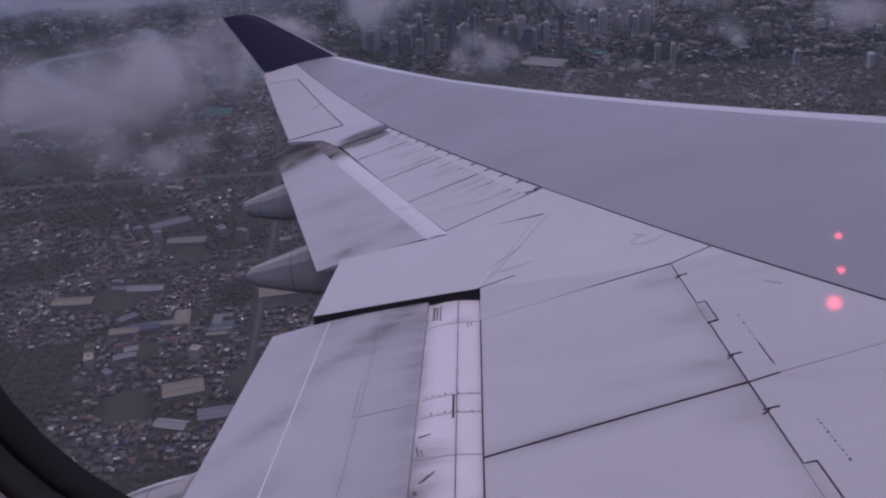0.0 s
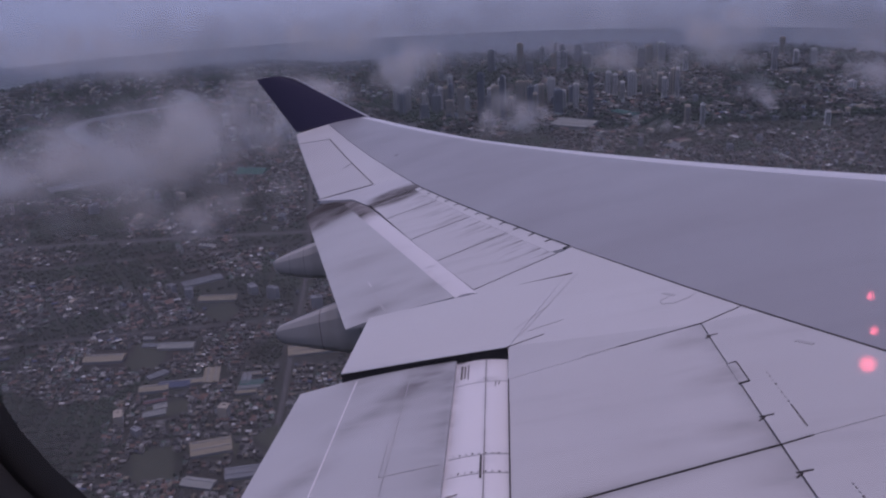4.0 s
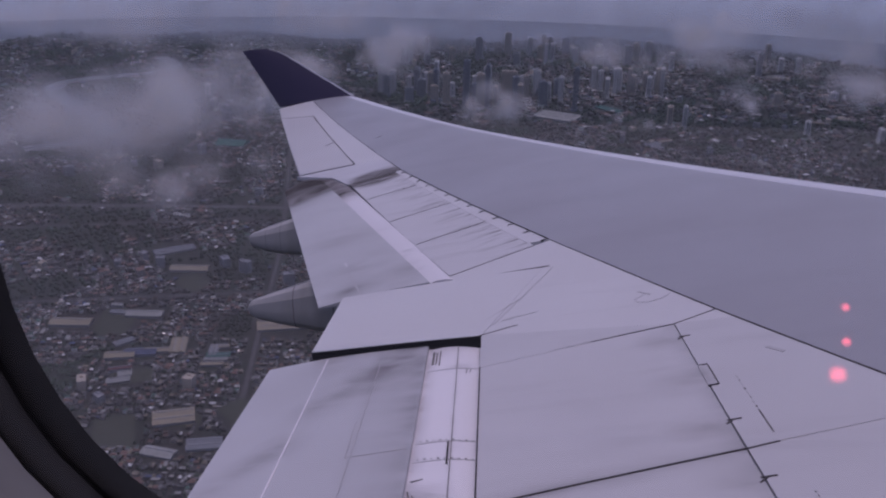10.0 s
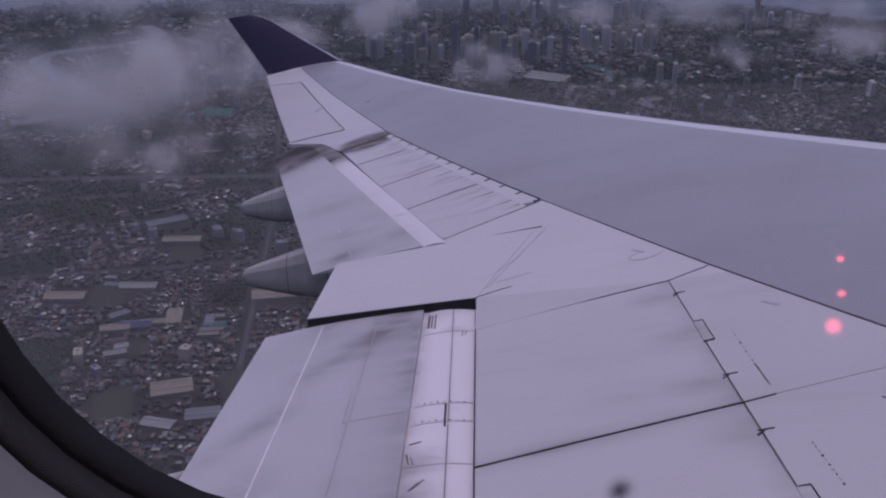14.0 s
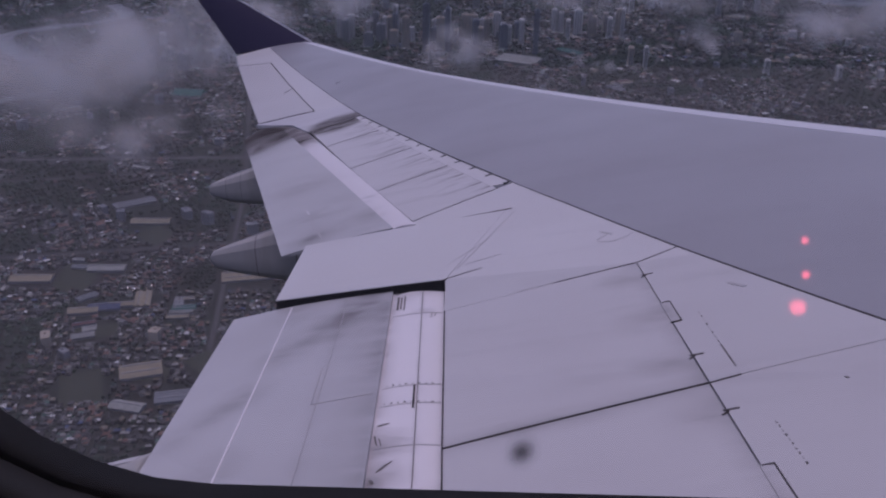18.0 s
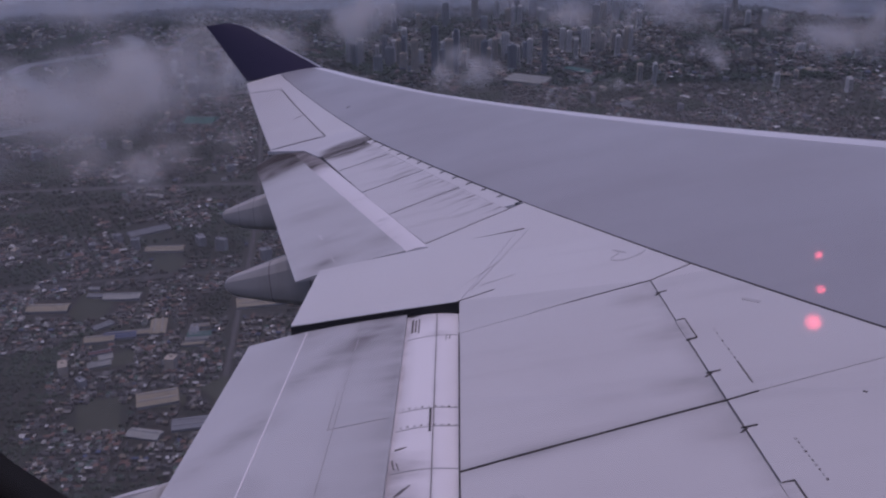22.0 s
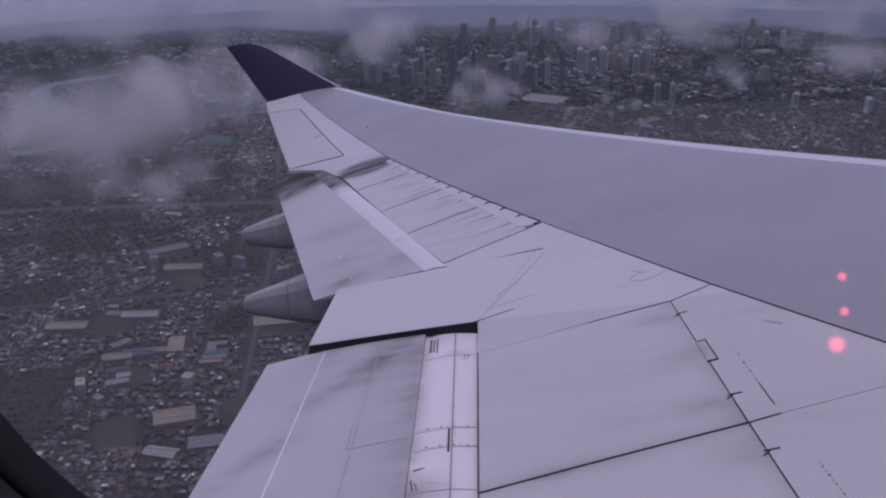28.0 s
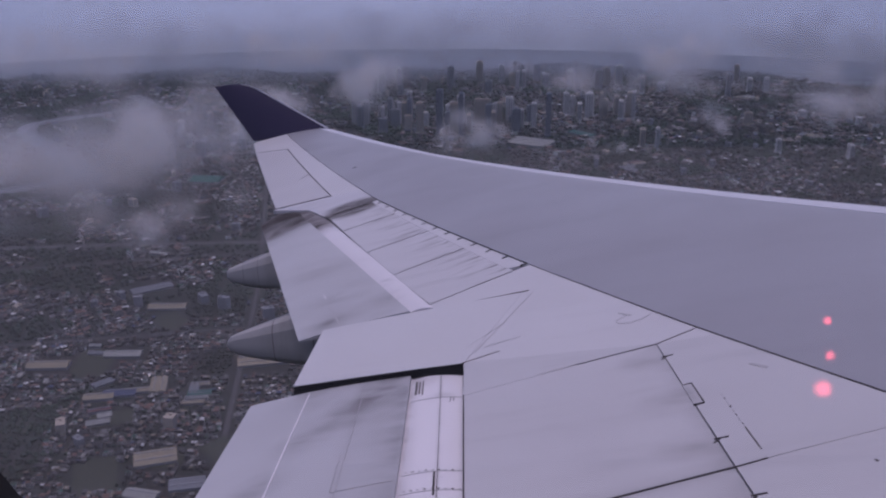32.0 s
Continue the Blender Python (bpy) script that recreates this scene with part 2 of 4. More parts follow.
def rim(y):
    """The line between the grey wing box and the light trailing area."""
    knots = ((3.4, 0.0), (9.1, 0.05), (10.9, 0.085), (12.8, 0.155), (19.9, 0.0))
    for (y0, a), (y1, b) in zip(knots, knots[1:]):
        if y0 <= y <= y1:
            return fore(y) + a + (b - a) * (y - y0) / (y1 - y0)
    return fore(y)


def slat_line(y):
    return le(y) - max(0.22, 0.56 + (29.33 - y) * 0.080)


def nose_drop(x, y):
    """How far the skin near the leading edge lies below the plain section."""
    reach = 0.62 + (29.33 - y) * 0.098
    return 0.16 * max(0.0, 1 - (le(y) - x) / reach) * min(1, max(0, (30.5 - y) / 6)) if reach > 0 else 0.0


def hinge(y):
    """Front edge of the inner spoilers."""
    return -16.18 + 0.256 * (10.6 - y)


def part(name, bm, mat, parent=None, label="", smooth=False):
    me = bpy.data.meshes.new(name)
    bmesh.ops.recalc_face_normals(bm, faces=bm.faces)
    if smooth:
        for f in bm.faces:
            f.smooth = True
    bm.to_mesh(me)
    bm.free()
    for one in mat if isinstance(mat, (list, tuple)) else [mat]:
        me.materials.append(one)
    ob = new(name, me)
    if parent:
        ob.parent = parent
    if label:
        ob["label"] = label
    return ob


def sheet(top, bottom, nu, nv):
    """A closed slab from two functions of (u, v) that give its upper and lower skins."""
    bm = bmesh.new()
    skins = [[[bm.verts.new(f(i / nu, j / nv)) for j in range(nv + 1)] for i in range(nu + 1)] for f in (top, bottom)]
    for s in skins:
        for i in range(nu):
            for j in range(nv):
                bm.faces.new((s[i][j], s[i + 1][j], s[i + 1][j + 1], s[i][j + 1]))
    ring = [(i, 0) for i in range(nu)] + [(nu, j) for j in range(nv)] + [(i, nv) for i in range(nu, 0, -1)] + [(0, j) for j in range(nv, 0, -1)]
    for a, b in zip(ring, ring[1:] + ring[:1]):
        bm.faces.new((skins[0][a[0]][a[1]], skins[0][b[0]][b[1]], skins[1][b[0]][b[1]], skins[1][a[0]][a[1]]))
        for s in skins:
            bm.edges.get((s[a[0]][a[1]], s[b[0]][b[1]])).smooth = False
    return bm


def quad(a, b, c, d, gap=0.0, nu=8, nv=8, rise=0.0, thick=0.04):
    """A skin panel with these corners in plan, drawn in by gap on every side."""
    pts = [Vector(p) for p in (a, b, c, d)]
    mid = sum(pts, Vector((0, 0))) / 4
    if gap:
        pts = [p + (mid - p).normalized() * gap * 1.4 for p in pts]
    a, b, c, d = pts

    def at(u, v):
        return (a * (1 - u) + b * u) * (1 - v) + (d * (1 - u) + c * u) * v

    def top(u, v):
        p = at(u, v)
        return (p.x, p.y, surf(p.x, p.y) + rise)

    def low(u, v):
        p = at(u, v)
        return (p.x, p.y, surf(p.x, p.y) + rise - thick)

    return sheet(top, low, nu, nv)


def strip(front, back, y0, y1, nu=30, nv=8, rise=0.0, thick=0.04):
    """A skin panel between two lines x = front(y) and x = back(y)."""
    def top(u, v):
        y = y0 + (y1 - y0) * u
        x = front(y) + (back(y) - front(y)) * v
        return (x, y, surf(x, y) + rise)

    def low(u, v):
        x, y, z = top(u, v)
        return (x, y, z - thick)

    return sheet(top, low, nu, nv)


def bar(a, b, width=0.02, rise=0.004, thick=0.01, n=6):
    """A thin strip on the skin from a to b."""
    a, b = Vector(a), Vector(b)
    s = Vector((a.y - b.y, b.x - a.x)).normalized() * width / 2
    return quad(a - s, b - s, b + s, a + s, 0, n, 1, rise, thick)


# ---- the wing ----
wing = tagged(new("aeroplane_wing"), "pale grey airliner wing with partly extended flaps and a purple winglet", "aeroplane wing")
wing.matrix_world = AIR
def slat_top(u, v):
    y = 2.6 + 28.6 * u
    x = le(y) + (slat_line(y) - le(y)) * v
    return (x, y, surf(x, y) + 0.004 - nose_drop(x, y))


def slat_low(u, v):
    x, y, z = slat_top(u, v)
    return (x, y, z - 0.05)


part("leading_edge_slat", sheet(slat_top, slat_low, 60, 8), SLAT, wing, "lighter metal leading edge strip", True)


def box_top(u, v):
    y = 2.6 + 28.6 * u
    x = slat_line(y) - 0.008 + (rim(y) - slat_line(y) + 0.008) * v
    return (x, y, surf(x, y) - nose_drop(x, y))


def box_low(u, v):
    x, y, z = box_top(u, v)
    return (x, y, z - 0.04)


part("wing_box_skin", sheet(box_top, box_low, 60, 20), BOX_GREY, wing, "smooth mid grey upper skin", True)


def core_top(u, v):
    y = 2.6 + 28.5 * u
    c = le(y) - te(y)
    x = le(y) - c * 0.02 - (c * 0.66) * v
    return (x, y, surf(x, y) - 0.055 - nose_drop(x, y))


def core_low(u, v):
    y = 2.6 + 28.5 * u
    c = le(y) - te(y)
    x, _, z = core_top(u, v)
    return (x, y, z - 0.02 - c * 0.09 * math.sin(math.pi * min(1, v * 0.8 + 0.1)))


# core under the skin, coloured near black so open panel gaps look shaded
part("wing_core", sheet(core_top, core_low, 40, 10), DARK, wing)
fixed = [
    ((rim(31.2), 31.2), (te(31.2), 31.2), (-29.40, 29.50), (-27.93, 28.66)),
    ((rim(31.2), 31.2), (-27.93, 28.66), (-23.47, 21.27), (rim(21.2), 21.2)),
    ((rim(21.2), 21.2), (-24.85, 21.36), (-23.60, 20.46), (rim(20.5), 20.5)),
    ((rim(20.5), 20.5), (-23.60, 20.46), (-22.86, 19.51), (rim(19.86), 19.845)),
    ((rim(13.89), 13.888), (-18.850, 13.107), (-18.72, 12.92), (rim(12.92), 12.92)),
    ((rim(12.92), 12.92), (-17.72, 12.92), (-17.86, 10.98), (rim(10.98), 10.98)),
    ((rim(10.98), 10.98), (-17.86, 10.98), (hinge(10.6), 10.606), (rim(10.84), 10.844)),
    ((rim(10.84), 10.838), (hinge(10.6), 10.602), (hinge(10.6), 10.6005), (rim(10.6), 10.602)),
    ((hinge(10.6), 10.603), (-17.0, 10.789), (-17.86, 10.977), (-17.66, 10.205)),
]
for i, q in enumerate(fixed):
    part("skin_panel", quad(*q, 0, 10, 10, thick=0.07 if i in (2, 3) else 0.04), SOOTY if i in (2, 3) else INNER_SKIN if i == 8 else WHITE, wing, smooth=True)
part("skin_panel", strip(lambda y: rim(y) - 0.015, lambda y: hinge(y) + 0.003, 3.2, 10.60, 24, 10), INNER_SKIN, wing, smooth=True)
part("outer_aileron", quad((-27.91, 28.62), (-29.37, 29.44), (-24.82, 21.43), (-23.5, 21.33), 0.03, 16, 8), PANEL, wing, smooth=True)
def aileron_at(u, v):
    front, back = Vector((-17.726, 12.89)).lerp(Vector((-17.866, 10.99)), u), Vector((-20.03, 12.86)).lerp(Vector((-19.57, 11.10)), u)
    p = front.lerp(back, v)
    return p.x, p.y, surf(p.x, p.y) + 0.06 * v


def aileron_low(u, v):
    x, y, z = aileron_at(u, v)
    return x, y, z - 0.13 + 0.115 * v


aileron = part("inner_aileron", sheet(aileron_at, aileron_low, 12, 10), WHITE, wing, "plain white inboard aileron", True)


def rib_face(side):
    def f(u, v):
        x, y, z = aileron_at(1.0, 0.005 + 0.985 * u)
        return x, y - 0.018 + side * 0.012, z - 0.004 - 0.22 * v
    return f


# this face's near-black colour imitates the shade under the aileron's end
part("end_rib", sheet(rib_face(1), rib_face(-1), 10, 2), DARK, aileron, "near-black end rib that stands for the shaded gap")
# outer spoilers, square to their hinge line
edges = [13.78, 15.28, 16.71, 18.4, 19.80]


def spoiler_corner(y):
    return (fore(y) - 0.95, y - 0.67 + 0.06 * (y - 13.75))


for y0, y1 in zip(edges, edges[1:]):
    part("spoiler", quad((fore(y0) - 0.105, y0 - 0.01), spoiler_corner(y0), spoiler_corner(y1), (fore(y1) - 0.105, y1 - 0.01), 0.006, 10, 10), SPOILER, wing, smooth=True)
part("hinge_strip", strip(lambda y: rim(y) - 0.004, lambda y: fore(y) - 0.14, 13.90, 19.82, 30, 2, 0.004), WHITE, wing)
# inner spoilers
lines = [((hinge(10.6), 10.6), (-17.66, 10.2)), ((-15.61, 8.36), (-17.05, 7.96)), ((hinge(6.1), 6.1), (-16.43, 5.72)), ((hinge(3.9), 3.9), (-15.85, 3.6))]
for (a, b), (d, c) in zip(lines, lines[1:]):
    part("spoiler", quad(a, b, c, d, 0.007, 12, 12), PANEL, wing, smooth=True)


# ---- flaps: partly extended, just below and behind their panels ----
def flap_piece(name, front, back, mat, parent, thick0, thick1, n=20, label=""):
    """One flap element between two lines; each line is two ends (x, y, z)."""
    f0, f1, b0, b1 = (Vector(p) for p in (*front, *back))

    def top(u, v):
        p = (f0 * (1 - u) + f1 * u) * (1 - v) + (b0 * (1 - u) + b1 * u) * v
        return (p.x, p.y, p.z + 0.02 * math.sin(math.pi * v))

    def low(u, v):
        x, y, z = top(u, v)
        return (x, y, z - (thick0 + (thick1 - thick0) * v))

    return part(name, sheet(top, low, n, 8), mat, parent, label, True)


def inner(x, z):
    """A flap line parallel to the inner hinge, through (x, z) at its outer end, to the wing root."""
    return ((x, 11.06, z), (x + 0.283 * 7.3, 3.76, z - 0.150 * 7.3))


def outer(x0, z0, x1, z1, y1=20.92):
    return ((x0, 12.93, z0), (x1, y1, z1))


inboard_flap = flap_piece("inboard_flap", inner(-18.52, 0.975), inner(-20.15, 0.735), FLAP, wing, 0.2, 0.012, label="extended inboard flap with a white band")
flap_piece("fore_segment", inner(-17.55, 0.99), inner(-18.03, 0.955), FLAP, inboard_flap, 0.10, 0.12)
flap_piece("middle_segment", inner(-18.03, 0.965), inner(-18.52, 0.945), STRIP, inboard_flap, 0.12, 0.16, label="bright white riveted band")
outboard_flap = flap_piece("outboard_flap", outer(-19.09, 1.335, -24.51, 2.80, 21.42), outer(-20.46, 1.08, -25.01, 2.49), FLAP_END, wing, 0.2, 0.012, label="extended outboard flap with a soot-stained end")
flap_piece("fore_segment", outer(-18.45, 1.27, -23.44, 2.66, 21.42), outer(-18.82, 1.335, -24.12, 2.78, 21.42), FLAP, outboard_flap, 0.08, 0.10)
flap_piece("middle_segment", outer(-18.82, 1.355, -24.12, 2.82, 21.42), outer(-19.09, 1.32, -24.51, 2.79, 21.42), STRIP_END, outboard_flap, 0.12, 0.16, label="bright white band")


# both slid partway home on their tracks
inboard_flap.location.x = 0.14
outboard_flap.location.x = 0.08


# ---- winglet ----
def winglet_at(u, v):
    """u up the winglet, v back along its chord."""
    lead = Vector((-27.6, 31.15, 5.36)).lerp(Vector((-30.85, 32.12, 7.33)), u)
    trail = Vector((-30.45, 31.45, 5.32)).lerp(Vector((-32.08, 32.18, 7.37)), u)
    if u > 0.9:
        lead = lead.lerp(trail, (u - 0.9) * 2.2)
    return lead.lerp(trail, v)


def winglet_face(side):
    def f(u, v):
        p = winglet_at(u, v)
        t = 0.11 * (1 - 0.5 * u) * math.sin(math.pi * min(1, v * 0.97 + 0.03)) ** 0.7
        return (p.x, p.y - side * t * 0.9, p.z + side * t * 0.3)
    return f


winglet = part("winglet", sheet(winglet_face(1), winglet_face(-1), 14, 12), LIVERY, wing, "dark purple swept winglet", True)


# ---- flap track fairings: blunt wedges that deepen forward under the flaps ----
CANOE_SECTION = ((0.96, -0.70), (1.0, -0.1), (1.0, 0.42), (0.74, 0.80), (0.36, 1.0), (-0.36, 1.0), (-0.74, 0.80), (-1.0, 0.42), (-1.0, -0.1), (-0.96, -0.70), (-0.6, -0.96), (0.6, -0.96))


def canoe(tip, length, top_rise, low_drop, width, k0=0.0, k1=1.0, steps=20, grow=1.0):
    """From its blunt aft tip forward; top and bottom lines part as it goes, with flat sides and a rounded crown."""
    bm = bmesh.new()
    x0, y0, z0 = tip
    rings = []
    for i in range(steps + 1):
        k = k0 + (k1 - k0) * (i / steps) ** 1.5
        x = x0 + length * k
        nose = math.sqrt(1 - (1 - min(1.0, k * 12)) ** 2)
        hi, lo = z0 + 0.02 + 0.08 * nose + top_rise * k, z0 - 0.02 - 0.08 * nose - low_drop * math.sin(k * math.pi / 2) ** 0.9
        w = grow * width / 2 * (0.45 + 0.55 * min(1, k * 1.4) ** 0.8) * (0.4 + 0.6 * nose)
        mid, half = (hi + lo) / 2, grow * (hi - lo) / 2
        rings.append([bm.verts.new((x, y0 + w * cy, mid + half * cz)) for cy, cz in CANOE_SECTION])
    n = len(CANOE_SECTION)
    for r, q in zip(rings, rings[1:]):
        for j in range(n):
            bm.faces.new((r[j], r[(j + 1) % n], q[(j + 1) % n], q[j]))
        for j in (2, 3, 6, 7):
            bm.edges.get((r[j], q[j])).smooth = False
    bm.faces.new(rings[0])
    bm.faces.new(rings[-1])
    return bm


for tip, length, rise, drop, width in (((-22.08, 14.3, 0.92), 2.1, 0.52, 0.30, 0.36), ((-24.30, 18.3, 1.65), 1.1, 0.28, 0.22, 0.36), ((-20.25, 8.5, -0.03), 0.95, 0.26, 0.14, 0.42)):
    fairing = part("flap_fairing", canoe(tip, length, rise, drop, width), FAIRING, wing, "drab grey canoe-shaped fairing", True)
    for k in (0.34, 0.62):
        part("panel_joint", canoe(tip, length, rise, drop, width, k, k + 0.008, 1, 1.008), JOINT, fairing, "dark joint round the fairing")
    # the lit look of the fairing's top is put into this paler strip
    x, y, z = tip
    flap_piece("crown", ((x + 0.16, y - 0.03, z + 0.10 + 0.16 / length * rise), (x + 0.16, y + 0.03, z + 0.10 + 0.16 / length * rise)), ((x + length * 0.9, y - 0.05, z + 0.105 + rise * 0.9), (x + length * 0.9, y + 0.05, z + 0.105 + rise * 0.9)), PANEL, fairing, 0.02, 0.02, 2, "crown strip coloured paler to look lit from above")


# ---- seals, seams, latches and marks on the skin ----
def flap_height(x, y):
    """Top of the inner flap's aft element."""
    x += 0.283 * (y - 11.06)
    k = min(max((-18.52 - x) / 1.63, 0), 1)
    return 0.975 - 0.24 * k + 0.02 * math.sin(math.pi * k) + 0.150 * (y - 11.06)


def band_height(x, y):
    x += 0.283 * (y - 11.06)
    k = min(max((-18.03 - x) / 0.49, 0), 1)
    return 0.965 - 0.02 * k + 0.02 * math.sin(math.pi * k) + 0.150 * (y - 11.06)


def line_on(height, a, b, width, rise=0.005, n=12):
    """A thin raised line from a to b on a surface of that height."""
    a, b = Vector(a), Vector(b)
    s = Vector((a.y - b.y, b.x - a.x)).normalized() * width / 2

    def top(u, v):
        p = a.lerp(b, u) + s * (2 * v - 1)
        return (p.x, p.y, height(p.x, p.y) + rise)

    def low(u, v):
        x, y, z = top(u, v)
        return (x, y, z - rise - 0.004)

    return sheet(top, low, n, 1)


def inner_x(x, y):
    return (x - 0.283 * (y - 11.06), y)


def mark(name, a, b, width=0.018, mat=None, height=surf, parent=wing, label="", rise=0.004):
    return part(name, line_on(height, a, b, width, rise), mat or SOOT, parent, label)


mark("seam_seal", (rim(31.0), 31.0), (rim(19.9), 19.9), 0.012)
for y0, y1 in ((19.9, 12.8), (12.8, 10.9), (10.9, 9.1), (9.1, 3.4)):
    mark("seam_seal", (rim(y0) - 0.006, y0), (rim(y1) - 0.006, y1), 0.008 if y0 > 13 else 0.014, label="dark sealant line between grey and white skin")
mark("seam_seal", (rim(10.84), 10.84), (hinge(10.6), 10.6), 0.009)
mark("seam_seal", (-16.18, 10.601), (-16.846, 10.419), 0.010)
mark("seam_seal", (-17.66, 12.905), (-18.72, 12.905), 0.030)
mark("seam_seal", (-17.57, 11.12), (-17.88, 10.98), 0.010)
mark("faint_seam", (-17.60, 12.85), (-17.82, 11.20), 0.005, PENCIL)
mark("faint_seam", (-17.70, 11.95), (-18.05, 11.15), 0.005, PENCIL)
mark("faint_seam", (-18.55, 12.80), (-18.50, 11.05), 0.005, PENCIL)
mark("faint_seam", (-17.45, 11.42), (-17.76, 11.30), 0.005, PENCIL)
mark("faint_seam", (-15.45, 8.42), (-14.35, 8.75), 0.004, FAINT)
mark("seam_seal", (-15.61, 8.36), (-15.44, 8.42), 0.012)
# aileron edges and the flap end plate
mark("seam_seal", (-23.48, 21.30), (-27.92, 28.66), 0.020)
mark("seam_seal", (-23.48, 21.30), (-24.84, 21.38), 0.032)
mark("aileron_latch", (-25.3, 24.35), (-25.42, 24.05), 0.03)
for y in (29.7, 30.1, 30.5, 30.9):
    mark("static_wick", (te(y) + 0.08, y), (te(y) - 0.22, y - 0.08), 0.03, FAIRING)
for i in range(5):
    mark("soot_seam", (rim(19.82) - 0.06 - 0.03 * i, 19.83 - 0.075 * i), (-22.75 + 0.1 * i, 19.53 - 0.05 * i), 0.022 - 0.003 * i)
# spoiler edges
mark("spoiler_seam", (-15.61, 8.36), (-17.05, 7.96), 0.009, rise=0.006)
mark("filler_seam", (-16.80, 10.432), (-17.66, 10.2), 0.034, INNER_SKIN, rise=0.003)
mark("spoiler_seam", (-16.6, 10.486), (-17.1, 10.35), 0.004, PENCIL, rise=0.006)
for y in edges[:-1]:
    mark("spoiler_seam", (fore(y) - 0.11, y - 0.01), spoiler_corner(y), 0.012, DARK)
for (a, b), (d, c) in zip(lines, lines[1:]):
    mark("spoiler_seam", (b[0] + 0.004, b[1]), (c[0] + 0.004, c[1]), 0.010)
mark("spoiler_seam", (spoiler_corner(edges[0])[0] + 0.01, spoiler_corner(edges[0])[1]), (spoiler_corner(edges[-1])[0] + 0.01, spoiler_corner(edges[-1])[1]), 0.014)
# hinge brackets along the outer spoilers
for i in range(13):
    y = 13.95 + i * 0.47
    mark("hinge_bracket", (rim(y) - 0.005, y), (rim(y) - 0.085, y - 0.04), 0.055, DARK, rise=0.007)
mark("hinge_seam", (rim(19.8) - 0.01, 19.8), (rim(13.95) - 0.01, 13.95), 0.022, DARK, rise=0.007)
# latches along the inner spoilers
for y in (10.29, 8.75, 8.02, 6.9, 5.6):
    mark("hinge_latch", (hinge(y) - 0.02, y), (hinge(y) + 0.062, y + 0.012), 0.013)
    mark("hinge_latch", (hinge(y) - 0.02, y - 0.05), (hinge(y) + 0.01, y - 0.01), 0.012)
for y0, y1 in ((9.66, 9.31), (7.44, 6.75)):
    part("hinge_plate", quad((hinge(y0) - 0.01, y0), (hinge(y0) + 0.052, y0), (hinge(y1) + 0.052, y1), (hinge(y1) - 0.01, y1), 0, 2, 6, 0.006), PANEL, wing, "small hinge cover plate")
    for a, b in (((hinge(y0), y0), (hinge(y0) + 0.056, y0 + 0.01)), ((hinge(y0) + 0.056, y0), (hinge(y1) + 0.056, y1)), ((hinge(y1) + 0.056, y1), (hinge(y1) - 0.01, y1 - 0.02))):
        mark("plate_seam", a, b, 0.007, rise=0.009)
# fastener rows
for (ax, ay), (bx, by), n in (((-15.69, 9.42), (-15.46, 8.50), 13), ((-15.29, 7.85), (-15.17, 7.40), 10)):
    for i in range(n):
        k = i / n
        x, y = ax + (bx - ax) * k, ay + (by - ay) * k
        mark("fastener", (x, y), (x + (bx - ax) * 0.4 / n, y + (by - ay) * 0.4 / n), 0.005 if i % 3 else 0.009, GRIME if i % 2 else PENCIL)
mark("fastener_line", (-15.55, 8.86), (-15.47, 8.54), 0.008, GRIME)
# pencilled inspection marks: plain bars and a loop
mark("stencil_bar", (-16.58, 11.58), (-16.46, 11.45), 0.02, PENCIL)
mark("stencil_bar", (-15.50, 9.88), (-15.39, 9.76), 0.028, PENCIL)
loop = [(-16.50, 11.47), (-16.58, 11.36), (-16.55, 11.28), (-16.45, 11.24), (-16.34, 11.30), (-16.28, 11.40)]
for a, b in zip(loop, loop[1:]):
    mark("pencil_mark", a, b, 0.006, PENCIL)
mark("scuff", (-14.93, 8.25), (-14.915, 8.23), 0.010, GRIME)
mark("scuff", (-23.9, 23.85), (-23.95, 23.75), 0.05)
# inner flap: pale seal, seams and the riveted band
mark("pale_seal", inner_x(-19.52, 11.0), inner_x(-19.52, 3.9), 0.014, STRIP, flap_height, inboard_flap, "thin white sealant line", 0.006)
mark("faint_seam", inner_x(-19.0, 9.45), inner_x(-19.0, 8.82), 0.006, PENCIL, flap_height, inboard_flap)
mark("faint_seam", inner_x(-19.0, 8.82), inner_x(-18.55, 8.88), 0.006, PENCIL, flap_height, inboard_flap)
mark("faint_seam", inner_x(-18.95, 10.7), inner_x(-18.97, 7.2), 0.004, PENCIL, flap_height, inboard_flap)
mark("band_seam", inner_x(-18.24, 11.04), inner_x(-18.24, 3.9), 0.005, GRIME, band_height, inboard_flap)
mark("band_seam", inner_x(-18.262, 9.0), inner_x(-18.262, 8.66), 0.014, SOOT, band_height, inboard_flap)
mark("band_seam", inner_x(-18.045, 11.04), inner_x(-18.045, 3.9), 0.005, GRIME, band_height, inboard_flap)
for y in (10.42, 9.02, 8.74, 8.18, 7.1, 6.8, 5.4):
    mark("band_seam", inner_x(-18.06, y), inner_x(-18.50, y - 0.03), 0.006, PENCIL, band_height, inboard_flap)
    if y in (9.02, 8.74, 7.1, 6.8):
        for i in range(9):
            x = -18.08 - 0.047 * i
            mark("rivet", inner_x(x, y + 0.012), inner_x(x - 0.014, y + 0.012), 0.011, GRIME if i % 2 else PENCIL, band_height, inboard_flap)
for x, y0, y1, w in ((-18.46, 10.86, 10.55, 0.018), (-18.43, 10.84, 10.56, 0.012), (-18.40, 10.86, 10.52, 0.010)):
    mark("placard_bar", inner_x(x, y0), inner_x(x, y1), w, GRIME, band_height, inboard_flap, rise=0.007)
